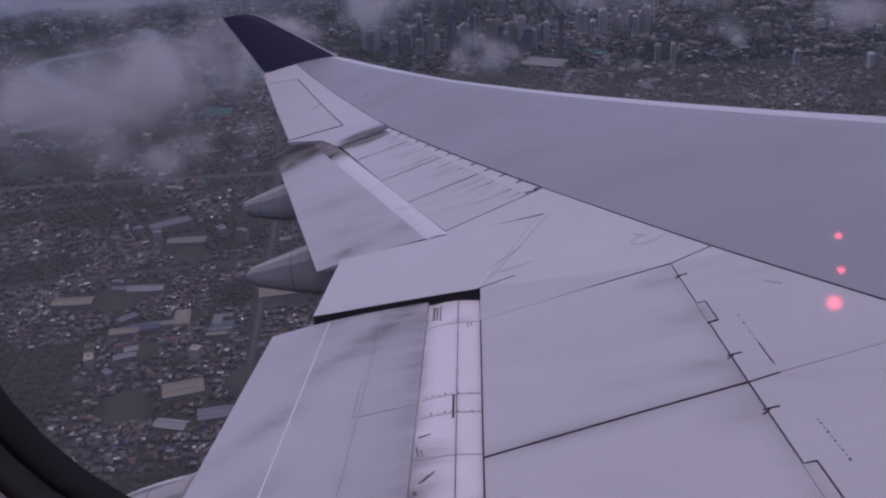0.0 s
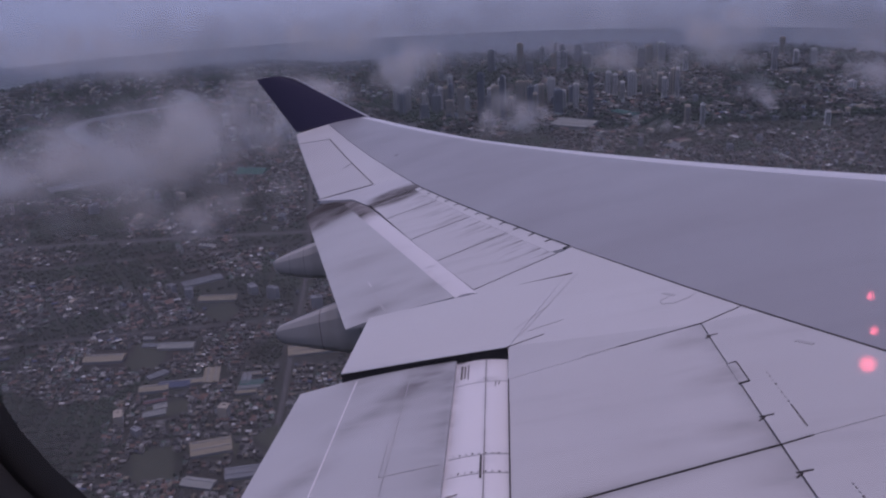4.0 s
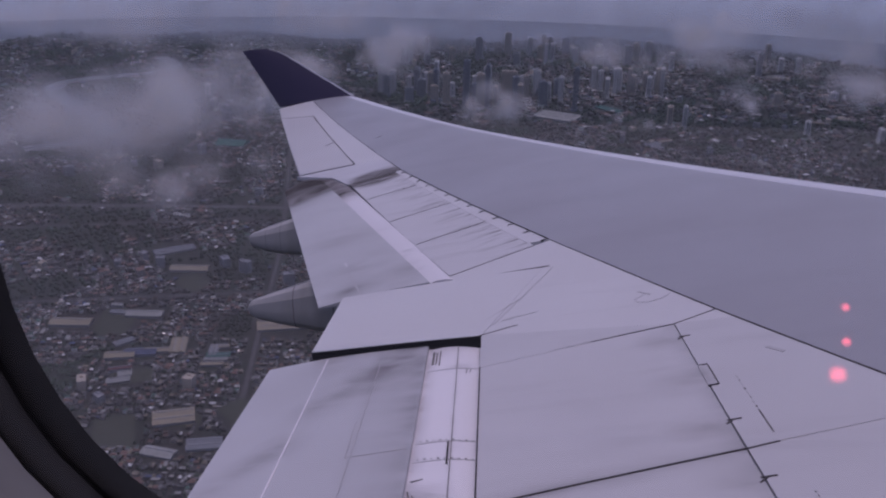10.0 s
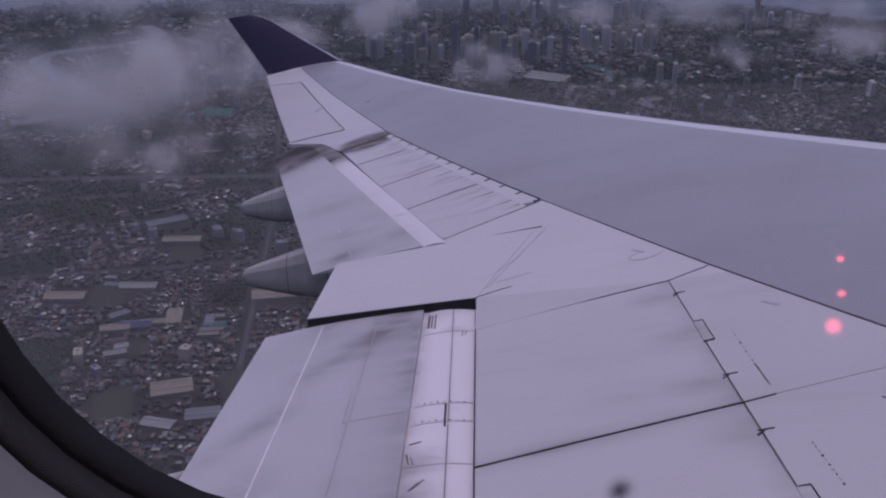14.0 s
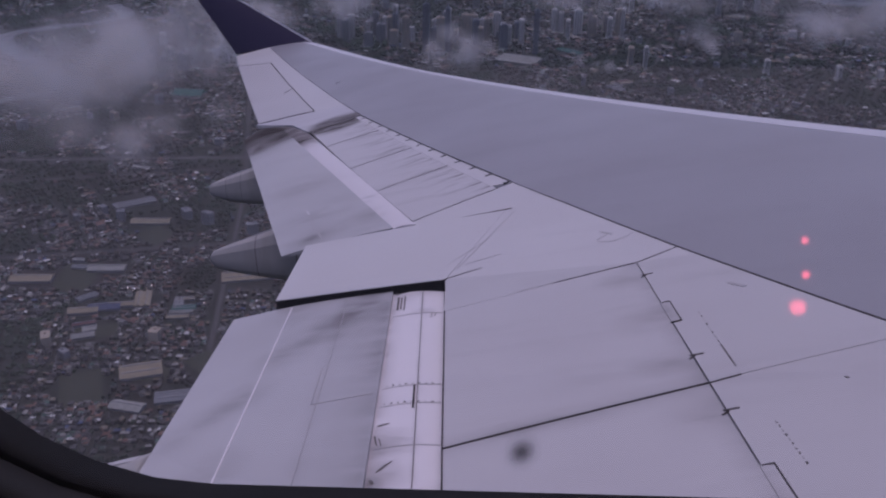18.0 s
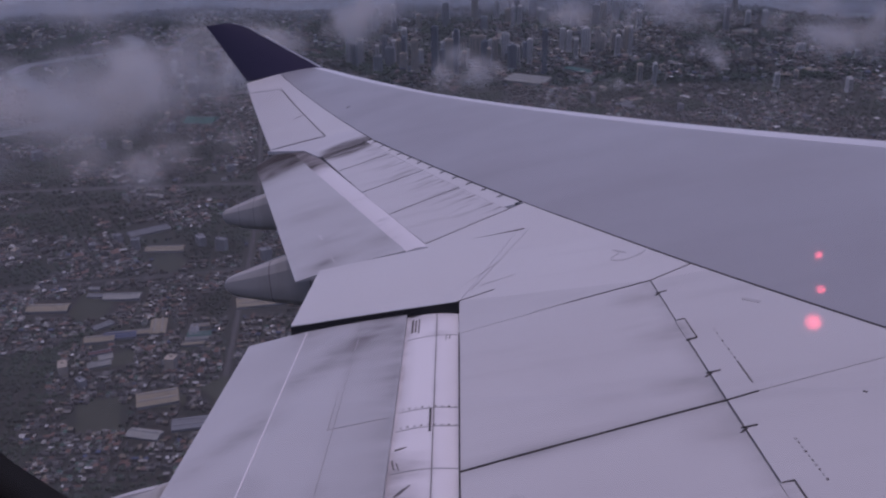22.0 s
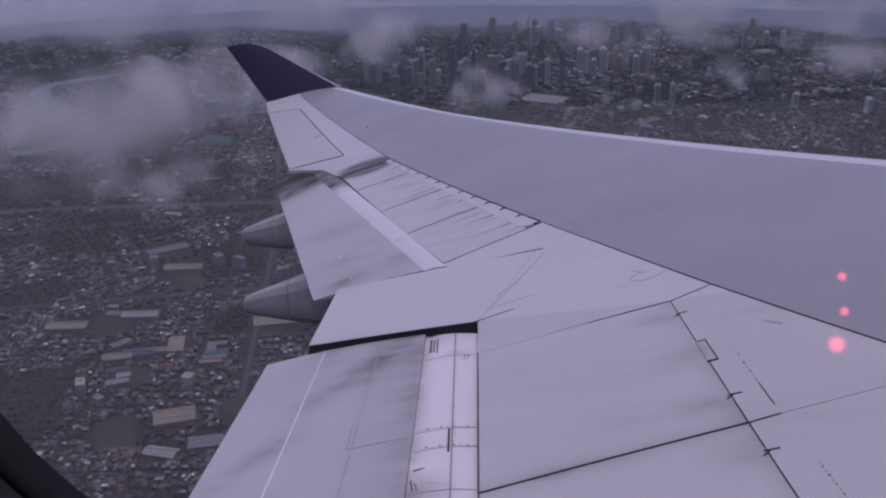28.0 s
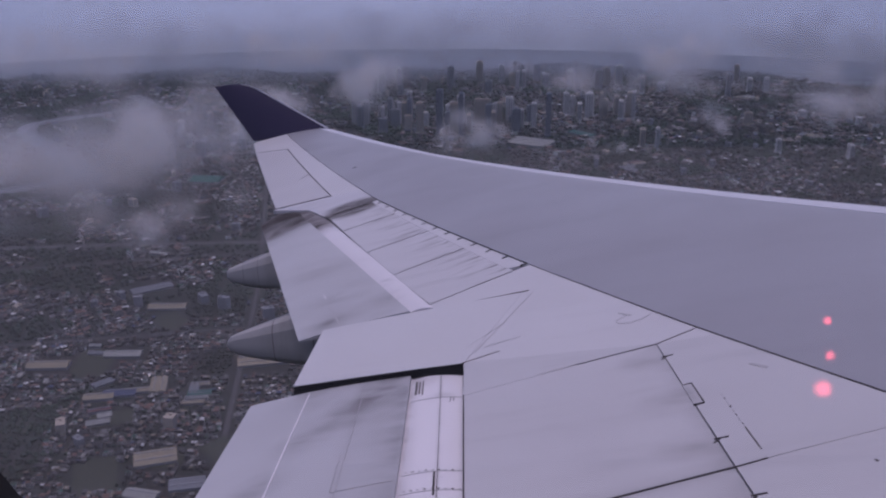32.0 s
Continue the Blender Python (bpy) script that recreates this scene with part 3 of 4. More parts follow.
for x0, y0, x1, y1, w in ((-18.50, 10.96, -18.34, 10.99, 0.012), (-18.49, 8.45, -18.43, 8.46, 0.010), (-18.485, 8.44, -18.41, 8.47, 0.006), (-18.50, 8.32, -18.48, 8.20, 0.010), (-18.47, 8.28, -18.45, 8.19, 0.006), (-18.46, 7.88, -18.40, 7.96, 0.012), (-18.44, 7.89, -18.37, 7.99, 0.008), (-18.49, 7.80, -18.47, 7.76, 0.016), (-18.15, 10.42, -18.16, 10.30, 0.006), (-18.12, 10.42, -18.13, 10.33, 0.006)):
    mark("scuff", inner_x(x0, y0), inner_x(x1, y1), w, GRIME, band_height, inboard_flap)


# outer flap: broken pale seal and dirty seams
def outer_at(k, y):
    """A point k of the way back on the outer flap's aft element."""
    u = (y - 12.93) / 7.99
    x0, x1, z0, z1 = -19.09 - 5.10 * u, -20.46 - 4.55 * u, 1.335 + 1.30 * u, 1.08 + 1.41 * u
    return x0 + (x1 - x0) * k, z0 + (z1 - z0) * k + 0.02 * math.sin(math.pi * k)


def outer_height(x, y):
    u = (y - 12.93) / 7.99
    x0, x1 = -19.09 - 5.10 * u, -20.46 - 4.55 * u
    return outer_at(min(1, max(0, (x0 - x) / (x0 - x1))), y)[1]


for y0, y1 in ((19.3, 18.6), (18.5, 17.9), (17.8, 17.3), (17.1, 16.6), (14.6, 14.2)):
    mark("pale_seal", (outer_at(0.58, y0)[0], y0), (outer_at(0.58, y1)[0], y1), 0.009, STRIP, outer_height, outboard_flap, "broken white sealant line", 0.006)
mark("faint_seam", (outer_at(0.60, 20.2)[0], 20.2), (outer_at(0.60, 13.0)[0], 13.0), 0.020, PENCIL, outer_height, outboard_flap)
mark("faint_seam", (outer_at(0.05, 16.4)[0], 16.4), (outer_at(0.9, 16.2)[0], 16.2), 0.004, PENCIL, outer_height, outboard_flap)

# winglet's pale leading edge
def winglet_edge(side):
    def f(u, v):
        p = winglet_at(0.02 + 0.96 * u, -0.004 + 0.035 * v)
        return (p.x, p.y - 0.055 * side, p.z + 0.02 * side)
    return f


part("leading_edge", sheet(winglet_edge(1), winglet_edge(-1), 16, 2), SLAT, winglet, "pale metal leading edge")


# ---- ground: one sheet to the horizon, with a city on it ----
def dirt_ground():
    m, t, b = material("city_ground", 0.95)
    v = coords(t)
    big, mid, fine = noisy(t, v, 0.0035, 5.0), noisy(t, v, 0.02, 6.0, 0.65), noisy(t, v, 0.12, 4.0, 0.7)
    green = ramp(t, big, [(0.40, (0.030, 0.027, 0.025)), (0.50, (0.018, 0.026, 0.019)), (0.62, (0.026, 0.032, 0.022)), (0.75, (0.050, 0.042, 0.034))])
    c = blend(t, ramp(t, mid, [(0.48, 0.0), (0.70, 0.6)]), green, (0.056, 0.053, 0.052))
    c = blend(t, ramp(t, fine, [(0.45, 0.0), (0.68, 0.75)]), c, (0.018, 0.020, 0.017))
    t.links.new(c, b.inputs["Base Color"])
    return m


def island_colours(name, stops, rough=0.8):
    """One colour per house, chosen at random from a list of (share, colour), with a little weathering."""
    m, t, b = material(name, rough)
    g = t.nodes.new("ShaderNodeNewGeometry")
    r = t.nodes.new("ShaderNodeValToRGB")
    r.color_ramp.interpolation = "CONSTANT"
    at = 0.0
    while len(r.color_ramp.elements) < len(stops):
        r.color_ramp.elements.new(0.5)
    for e, (share, c) in zip(r.color_ramp.elements, stops):
        e.position, e.color = at, (*c, 1)
        at += share
    t.links.new(g.outputs["Random Per Island"], r.inputs[0])
    w = ramp(t, noisy(t, coords(t), 0.35, 4.0), [(0.35, 0.0), (0.7, 0.5)])
    district = ramp(t, noisy(t, coords(t), 0.006, 3.0), [(0.35, 0.42), (0.65, 1.25)])
    t.links.new(blend(t, 1.0, blend(t, w, r.outputs[0], (0.085, 0.083, 0.083)), district, "MULTIPLY"), b.inputs["Base Color"])
    return m


GROUND = dirt_ground()
ROOFS = island_colours("city_roofs", [(0.25, (0.042, 0.040, 0.041)), (0.19, (0.080, 0.077, 0.078)), (0.17, (0.170, 0.085, 0.062)), (0.12, (0.17, 0.165, 0.163)), (0.05, (0.045, 0.12, 0.09)), (0.09, (0.36, 0.345, 0.32)), (0.02, (0.07, 0.10, 0.20)), (0.06, (0.25, 0.21, 0.15)), (0.05, (0.68, 0.67, 0.64))])
WALLS = island_colours("city_walls", [(0.30, (0.11, 0.105, 0.10)), (0.26, (0.20, 0.19, 0.18)), (0.16, (0.42, 0.39, 0.34)), (0.06, (0.66, 0.64, 0.60)), (0.22, (0.06, 0.058, 0.056))])
LEAVES = island_colours("foliage", [(0.4, (0.030, 0.058, 0.032)), (0.35, (0.040, 0.070, 0.038)), (0.25, (0.024, 0.046, 0.030))], 0.9)
ROAD = paint("asphalt", (0.0975, 0.0936, 0.0962), dirt=0.3, rough=0.9, streak=(0.0260, 0.0260, 0.0260))
WATER, wtree, wb = material("river_water", 0.3)
wb.inputs["Base Color"].default_value = (0.06, 0.062, 0.066, 1)
BAY = paint("bay_water", (0.13, 0.15, 0.18), dirt=0.3, rough=0.35, streak=(0.004, 0.012, 0.01), dirt_colour=(0.10, 0.12, 0.15))
CONCRETE = paint("concrete", (0.68, 0.66, 0.63), dirt=0.3, rough=0.9, streak=(0.2851, 0.3143, 0.0587))
CONCRETE_DARK = paint("weathered_concrete", (0.27, 0.275, 0.295), dirt=0.4, rough=0.9, streak=(0.3432, 0.3783, 0.0689))
TAN = paint("tan_render", (0.46, 0.40, 0.33), dirt=0.3, rough=0.9, streak=(0.2851, 0.3143, 0.0587))
GLAZED = paint("blue_grey_cladding", (0.15, 0.17, 0.21), dirt=0.2, rough=0.35, streak=(0.2, 0.2, 0.05))
WINDOW_BAND = paint("dark_glazing", (0.17, 0.175, 0.19), dirt=0.1, rough=0.3)
HALL_ROOFS = [paint(n, c, dirt=0.5, rough=0.75, streak=(0.1805, 0.0665, 0.1444), amount=0.55) for n, c in (("pale_sheet_roof", (0.34, 0.34, 0.32)), ("tan_sheet_roof", (0.32, 0.275, 0.20)), ("blue_sheet_roof", (0.075, 0.095, 0.17)), ("red_sheet_roof", (0.1444, 0.0722, 0.0798)), ("green_sheet_roof", (0.0475, 0.1463, 0.1235)), ("grey_sheet_roof", (0.22, 0.23, 0.25)))]
SKYLIGHT = paint("dull_skylight", (0.20, 0.22, 0.23), dirt=0.4, rough=0.5)
FIELD = paint("grass_field", (0.060, 0.066, 0.050), dirt=0.6, rough=0.95, streak=(0.0396, 0.0437, 0.0477), dirt_colour=(0.11, 0.105, 0.09))

disc = bmesh.new()
bmesh.ops.create_circle(disc, cap_ends=True, segments=96, radius=4960)
ground = tagged(part("ground", disc, GROUND), "dim grey-green city ground under haze", "ground", kind="structure")

rng = np.random.default_rng(7)


def openness(x, y):
    """High where the place is open: a park, a field, a grove."""
    return 0.45 * noise.noise(Vector((x / 520, y / 520, 5.3))) + noise.noise(Vector((x / 210, y / 210, 3.1))) + 0.5 * noise.noise(Vector((x / 70, y / 70, 9.7)))


def highway_y(x):
    return 2279 + 0.472 * x + 30 * math.sin(x / 330)


def river_line(k):
    return (-1846 + -514 * k + 170 * math.sin(k * 9), 1941 + 1239 * k)


river_pts = [river_line(i / 60) for i in range(61)]


def river_off(x, y):
    return min((x - a) ** 2 + (y - b) ** 2 for a, b in river_pts[::2]) ** 0.5 if x < -1500 else 1e9


def ribbon(line, width, z):
    bm = bmesh.new()
    prev = None
    for i, (x, y) in enumerate(line):
        a, b = Vector(line[max(0, i - 1)]), Vector(line[min(len(line) - 1, i + 1)])
        s = Vector((a.y - b.y, b.x - a.x)).normalized() * width / 2
        pair = (bm.verts.new((x - s.x, y - s.y, z)), bm.verts.new((x + s.x, y + s.y, z)))
        if prev:
            bm.faces.new((prev[0], pair[0], pair[1], prev[1]))
        prev = pair
    return bm


tagged(part("river", ribbon(river_pts, 62, 0.3), WATER), "dull grey winding river", "river", kind="structure")
tagged(part("highway", ribbon([(x, highway_y(x)) for x in range(-3300, 1300, 40)], 20, 0.6), ROAD), "pale grey city highway", "highway", kind="structure")
streets = [[(-2000, 1150), (-1400, 1500), (-700, 1900), (100, 2300), (700, 3000)], [(-600, 900), (-900, 1600), (-1250, 2300), (-1800, 3300), (-2100, 4300)], [(-3000, 3300), (-1700, 3350), (-500, 3400), (900, 3500)], [(-1700, 1000), (-1250, 1150), (-700, 1450), (-300, 1500)]]
for s in streets:
    fine = [tuple(Vector(a).lerp(Vector(b), k / 10)) for a, b in zip(s, s[1:]) for k in range(10)] + [s[-1]]
    tagged(part("road", ribbon(fine, 8, 0.45), ROAD), "grey city road between houses", "road", kind="structure")


def street_off(x, y):
    best = 1e9
    for s in streets:
        for a, b in zip(s, s[1:]):
            dx, dy = b[0] - a[0], b[1] - a[1]
            k = min(1, max(0, ((x - a[0]) * dx + (y - a[1]) * dy) / (dx * dx + dy * dy)))
            best = min(best, math.hypot(x - a[0] - k * dx, y - a[1] - k * dy))
    return best


# ---- halls with large sheet roofs, and sports fields ----
def box(w, d, h, x=0.0, y=0.0, z=0.0):
    bm = bmesh.new()
    bmesh.ops.create_cube(bm, size=1, matrix=Matrix.Translation((x, y, z + h / 2)) @ Matrix.Diagonal((w, d, h, 1)))
    return bm


def prism(w, l, h, rise):
    bm = bmesh.new()
    v = [bm.verts.new(p) for p in ((-w / 2, -l / 2, 0), (w / 2, -l / 2, 0), (w / 2, l / 2, 0), (-w / 2, l / 2, 0), (-w / 2, -l / 2, h), (w / 2, -l / 2, h), (w / 2, l / 2, h), (-w / 2, l / 2, h))]
    for f in ((0, 1, 5, 4), (1, 2, 6, 5), (2, 3, 7, 6), (3, 0, 4, 7), (4, 5, 6, 7)):
        bm.faces.new([v[i] for i in f])
    return bm


def saddle(w, l, h, rise, over=0.6):
    """A sheet roof of two slopes with a small overhang."""
    bm = bmesh.new()
    w, l = w / 2 + over, l / 2 + over
    v = [bm.verts.new(p) for p in ((-w, -l, h), (w, -l, h), (w, l, h), (-w, l, h), (0, -l, h + rise), (0, l, h + rise))]
    for f in ((0, 4, 5, 3), (1, 2, 5, 4), (0, 1, 4), (2, 3, 5), (0, 3, 2, 1)):
        bm.faces.new([v[i] for i in f])
    return bm


def slope_strip(w, h, rise, at, wide):
    """A thin strip that runs down one slope of a saddle roof."""
    bm = bmesh.new()
    low = [bm.verts.new((x, at + y, h + 0.09 + rise * (1 - 2 * abs(x) / w))) for x, y in ((w * 0.06, -wide / 2), (w * 0.46, -wide / 2), (w * 0.46, wide / 2), (w * 0.06, wide / 2))]
    top = [bm.verts.new(v.co + Vector((0, 0, 0.12))) for v in low]
    bm.faces.new(low)
    bm.faces.new(top)
    for i in range(4):
        bm.faces.new((low[i], low[(i + 1) % 4], top[(i + 1) % 4], top[i]))
    return bm


taken = []
LOOKS = ("pale", "tan", "blue", "red", "green", "grey")


def hall(x, y, w, l, turn, look_no, bays=1):
    ob = tagged(new("warehouse"), f"long low hall with a {LOOKS[look_no]} sheet roof", "warehouse", "city halls")
    ob.matrix_world = pose(x, y, 0, 0, 0, turn)
    h = rng.uniform(3, 5)
    part("wall", prism(w, l, h, 0), CONCRETE_DARK, ob)
    for i in range(bays):
        r = part("roof", saddle(w / bays, l, h + 0.02, w / bays * 0.17), HALL_ROOFS[look_no], ob)
        r.location.x = w * ((i + 0.5) / bays - 0.5)
        part("ridge_vent", box(1.3, l * 0.92, 0.8, 0, 0, h + w / bays * 0.17 - 0.2), CONCRETE_DARK, r, "dark vent along the ridge")
        for k in (-0.3, 0.05, 0.34):
            part("skylight", slope_strip(w / bays, h, w / bays * 0.17, k * l, 1.4), SKYLIGHT, r, "dull translucent skylight strip")
    taken.append((x, y, max(w, l) * 0.62))


for row in ((-879, 1107, 22, 48, 118, 2, 1), (-902, 1086, 20, 44, 118, 1, 1), (-858, 1122, 14, 40, 118, 1, 1), (-838, 1149, 24, 50, 28, 1, 2), (-722, 1277, 34, 84, 120, 1, 2), (-722, 965, 36, 56, 125, 1, 2), (-691, 886, 20, 44, 95, 0, 1), (-955, 1224, 22, 60, 110, 0, 1), (-1047, 1152, 26, 66, 110, 1, 1), (-647, 924, 26, 46, 120, 5, 2), (-1381, 2209, 60, 80, 100, 4, 1), (-1078, 1491, 26, 80, 140, 5, 2), (-998, 1423, 26, 70, 110, 1, 1), (-639, 2893, 90, 130, 80, 0, 3), (-510, 3057, 36, 90, 60, 4, 2)):
    hall(*row)
for i in range(34):
    a, r = radians(rng.uniform(-8, 46)), rng.uniform(980, 1900) if i < 14 else rng.uniform(1700, 4300)
    x, y, turn = -r * math.sin(a), r * math.cos(a), rng.uniform(0, 180)
    k = 0.7 + r / 4500
    c, s = math.cos(radians(turn)), math.sin(radians(turn))
    at = 0.0
    for j in range(int(rng.integers(2, 6))):
        w, l, side = rng.uniform(8, 17) * k, rng.uniform(16, 38) * k, rng.uniform(-9, 9)
        px, py = x + (at + w / 2) * c - side * s, y + (at + w / 2) * s + side * c
        at += w + rng.uniform(0.6, 7)
        if all(math.hypot(px - p, py - q) > sz + 9 for p, q, sz in taken[:20]) and river_off(px, py) > 90 and abs(py - highway_y(px)) > 45 and street_off(px, py) > 26:
            hall(px, py, w, l, turn + (90 if rng.random() < 0.15 else 0), int(rng.choice([0, 1, 1, 1, 1, 5, 5, 5, 3, 4])), int(rng.choice([1, 1, 2])))
for i, (x, y, w, l, turn) in enumerate(((-847, 1040, 40, 70, 128), (-714, 966, 40, 60, 110), (-956, 1370, 50, 70, 60), (-775, 905, 55, 85, 35), (-985, 1185, 60, 100, 20), (-640, 1010, 45, 75, 62))):
    bm = bmesh.new()
    bmesh.ops.create_grid(bm, x_segments=1, y_segments=1, size=0.5, matrix=Matrix.Diagonal((w, l, 1, 1)))
    f = tagged(part("sports_field", bm, FIELD), "dull green open playing field", "field", "open fields", "structure")
    f.matrix_world = pose(x, y, 0.7 + 0.1 * i, 0, 0, turn)
    taken.append((x, y, max(w, l) * 0.5))

# ---- places of the towers and of mid-rise blocks ----
tower_rows = []
TOWER_LOOKS = ((CONCRETE, "pale concrete high-rise tower in haze"), (TAN, "tan high-rise tower in haze"), (CONCRETE_DARK, "dark weathered high-rise tower in haze"), (GLAZED, "blue-grey glazed high-rise tower in haze"))
for cx0, cy0, across, deep, n, low, high, chances in (
        (-1080, 2990, 230, 110, 32, 40, 105, (0.3, 0.25, 0.25, 0.2)), (-835, 3090, 160, 120, 30, 40, 95, (0.35, 0.3, 0.2, 0.15)), (-500, 3330, 115, 70, 20, 60, 100, (0.6, 0.3, 0.1, 0.0)),
        (-760, 3000, 260, 60, 5, 115, 150, (0.2, 0.1, 0.3, 0.4)), (-285, 2925, 35, 25, 4, 55, 70, (0.2, 0.8, 0.0, 0.0)), (-1165, 3692, 420, 200, 16, 45, 100, (0.4, 0.3, 0.2, 0.1)),
        (-1500, 2600, 330, 250, 9, 30, 60, (0.4, 0.3, 0.3, 0.0)), (150, 3200, 350, 300, 8, 25, 45, (0.6, 0.3, 0.1, 0.0)), (-430, 3900, 500, 200, 14, 40, 90, (0.5, 0.3, 0.1, 0.1))):
    for i in range(n):
        u, v = rng.uniform(-1, 1) * across, rng.uniform(-1, 1) * deep
        x, y, w, d = cx0 + 0.945 * u - 0.326 * v, cy0 + 0.326 * u + 0.945 * v, rng.uniform(15, 30), rng.uniform(12, 19)
        mat, words = TOWER_LOOKS[int(rng.choice(4, p=chances))]
        if all(math.hypot(x - r[0], y - r[1]) > 0.6 * (w + r[2]) for r in tower_rows) and math.hypot(x + 639, y - 2893) > 85:
            tower_rows.append((x, y, w, d, rng.uniform(low, high), rng.choice([10, 25, 100]) + rng.uniform(-4, 4), mat, words))
for i in range(150):
    a, r = radians(rng.uniform(-9, 47)), rng.uniform(1150, 4200)
    x, y = -r * math.sin(a), r * math.cos(a)
    if all(math.hypot(x - p, y - q) > s + 12 for p, q, s in taken) and river_off(x, y) > 80 and abs(y - highway_y(x)) > 35 and street_off(x, y) > 22:
        dark = rng.random() < 0.6
        tower_rows.append((x, y, rng.uniform(10, 24), rng.uniform(8, 15), rng.uniform(9, 26), rng.uniform(0, 180), CONCRETE_DARK if dark else TAN, "dark weathered mid-rise block among low houses" if dark else "tan rendered mid-rise block among low houses"))
for row in tower_rows:
    taken.append((row[0], row[1], max(row[2], row[3]) * 0.6))

# ---- houses in blocks along small streets, and trees ----
centres = [(rng.uniform(-3900, 1400), rng.uniform(600, 4900), rng.uniform(0, 1.57)) for _ in range(150)]
cx, cy, ca = (np.array(c) for c in zip(*centres))


def mass_boxes(rows):
    """Many small houses in one mesh. rows: x, y, turn, width, length, height, roof rise."""
    n = len(rows)
    x, y, a, w, l, h, rr = (np.array(c)[:, None] for c in zip(*rows))
    lx = np.array([-1, 1, 1, -1, -1, 1, 1, -1, 0, 0]) * w / 2
    ly = np.array([-1, -1, 1, 1, -1, -1, 1, 1, -1, 1]) * l / 2
    z = np.concatenate([np.zeros((n, 4)), np.repeat(h, 4, 1), np.repeat(h + rr, 2, 1)], 1)
    co = np.stack([x + lx * np.cos(a) - ly * np.sin(a), y + lx * np.sin(a) + ly * np.cos(a), z], -1).reshape(-1, 3)
    shape = [(0, 1, 5, 4), (1, 2, 6, 5), (2, 3, 7, 6), (3, 0, 4, 7), (4, 5, 8), (6, 7, 9), (5, 6, 9, 8), (7, 4, 8, 9)]
    faces = [tuple(10 * i + k for k in f) for i in range(n) for f in shape]
    me = bpy.data.meshes.new("houses")
    me.from_pydata(co.tolist(), [], faces)
    me.materials.append(ROOFS)
    me.materials.append(WALLS)
    me.polygons.foreach_set("material_index", [1, 1, 1, 1, 1, 1, 0, 0] * n)
    return me


def shore(az):
    """How far the land reaches before the bay, by bearing."""
    return 4380 + 90 * np.sin(az * 0.21) + 60 * np.sin(az * 0.63 + 1)


sea = bmesh.new()
prev = None
for i in range(121):
    az = -30 + 105 * i / 120
    pair = [sea.verts.new((-r * math.sin(radians(az)), r * math.cos(radians(az)), 0.5)) for r in (float(shore(az)), 4952)]
    if prev:
        sea.faces.new((prev[0], pair[0], pair[1], prev[1]))
    prev = pair
tagged(part("bay_water", sea, BAY), "pale blue-grey bay water in haze", "water", kind="structure")

rows, trees = [], []
tx, ty, ts = (np.array(c) for c in zip(*taken))
for r0, r1, step in ((800, 1700, 6.4), (1700, 2800, 8.6), (2800, 4900, 13.5)):
    for gi in range(len(centres)):
        span = int(430 / step)
        u, v = np.meshgrid(np.arange(-span, span), np.arange(-span, span))
        u, v = u.ravel() * step, v.ravel() * step
        keep = (np.floor(v / step) % 3 != 0) & (np.floor(u / step) % 9 != 0)
        u, v = u[keep], v[keep]
        u, v = u + rng.uniform(-0.42, 0.42, u.shape) * step, v + rng.uniform(-0.34, 0.34, v.shape) * step
        c, s = math.cos(ca[gi]), math.sin(ca[gi])
        x, y = cx[gi] + u * c - v * s, cy[gi] + u * s + v * c
        r, az = np.hypot(x, y), np.degrees(np.arctan2(-x, y))
        ok = (r > r0) & (r <= r1) & (r < shore(az)) & (az > -13) & (az < 53)
        x, y = x[ok], y[ok]
        if not len(x):
            continue
        own = ((x[:, None] - cx) ** 2 + (y[:, None] - cy) ** 2).argmin(1) == gi
        free = (np.hypot(x[:, None] - tx, y[:, None] - ty) > ts).all(1)
        for px, py in zip(x[own & free], y[own & free]):
            if abs(py - highway_y(px)) < 17 or river_off(px, py) < 48 or (r0 < 2000 and street_off(px, py) < 10):
                continue
            p = openness(px, py)
            k = step / 9.5
            if p > 0.08 + 0.16 * rng.random() or rng.random() < (0.16 if r0 < 2000 else 0.30):
                if rng.random() < 0.9:
                    trees.append((px, py, rng.uniform(3.0, 6.5) * k))
                continue
            if rng.random() < 0.05:
                k *= rng.uniform(1.3, 2.0)
            rows.append((px, py, ca[gi] + (1.5708 if rng.random() < 0.5 else 0) + rng.uniform(-0.06, 0.06), rng.uniform(3.5, 9) * k * 1.25, rng.uniform(5, 11) * k * 1.25, rng.uniform(2.4, 5.2) * (1.0 if r0 < 1000 else 1.35 if r0 < 2000 else 1.9) * (1.8 if rng.random() < 0.10 else 1), rng.uniform(0.3, 1.8)))
tagged(new("houses", mass_boxes(rows)), "dense low houses with mixed grey and rusty roofs", "houses", kind="stuff")


def tree_mass(items):
    base = bmesh.new()
    bmesh.ops.create_icosphere(base, subdivisions=1, radius=1)
    bv = np.array([v.co[:] for v in base.verts])
    bf = np.array([[v.index for v in f.verts] for f in base.faces])
    base.free()
    n = len(items)
    it = np.array(items)
    co = bv[None] * rng.uniform(0.6, 1.3, (n, len(bv), 1)) * it[:, None, 2:3] * [1, 1, 0.8]
    co += np.stack([it[:, 0], it[:, 1], it[:, 2] * 0.7], -1)[:, None]
    faces = (bf[None] + (np.arange(n) * len(bv))[:, None, None]).reshape(-1, 3)
    me = bpy.data.meshes.new("tree_clumps")
    me.from_pydata(co.reshape(-1, 3).tolist(), [], faces.tolist())
    me.materials.append(LEAVES)
    return me


tagged(new("tree_clumps", tree_mass(trees)), "dark green tree clumps between houses", "trees", kind="stuff")


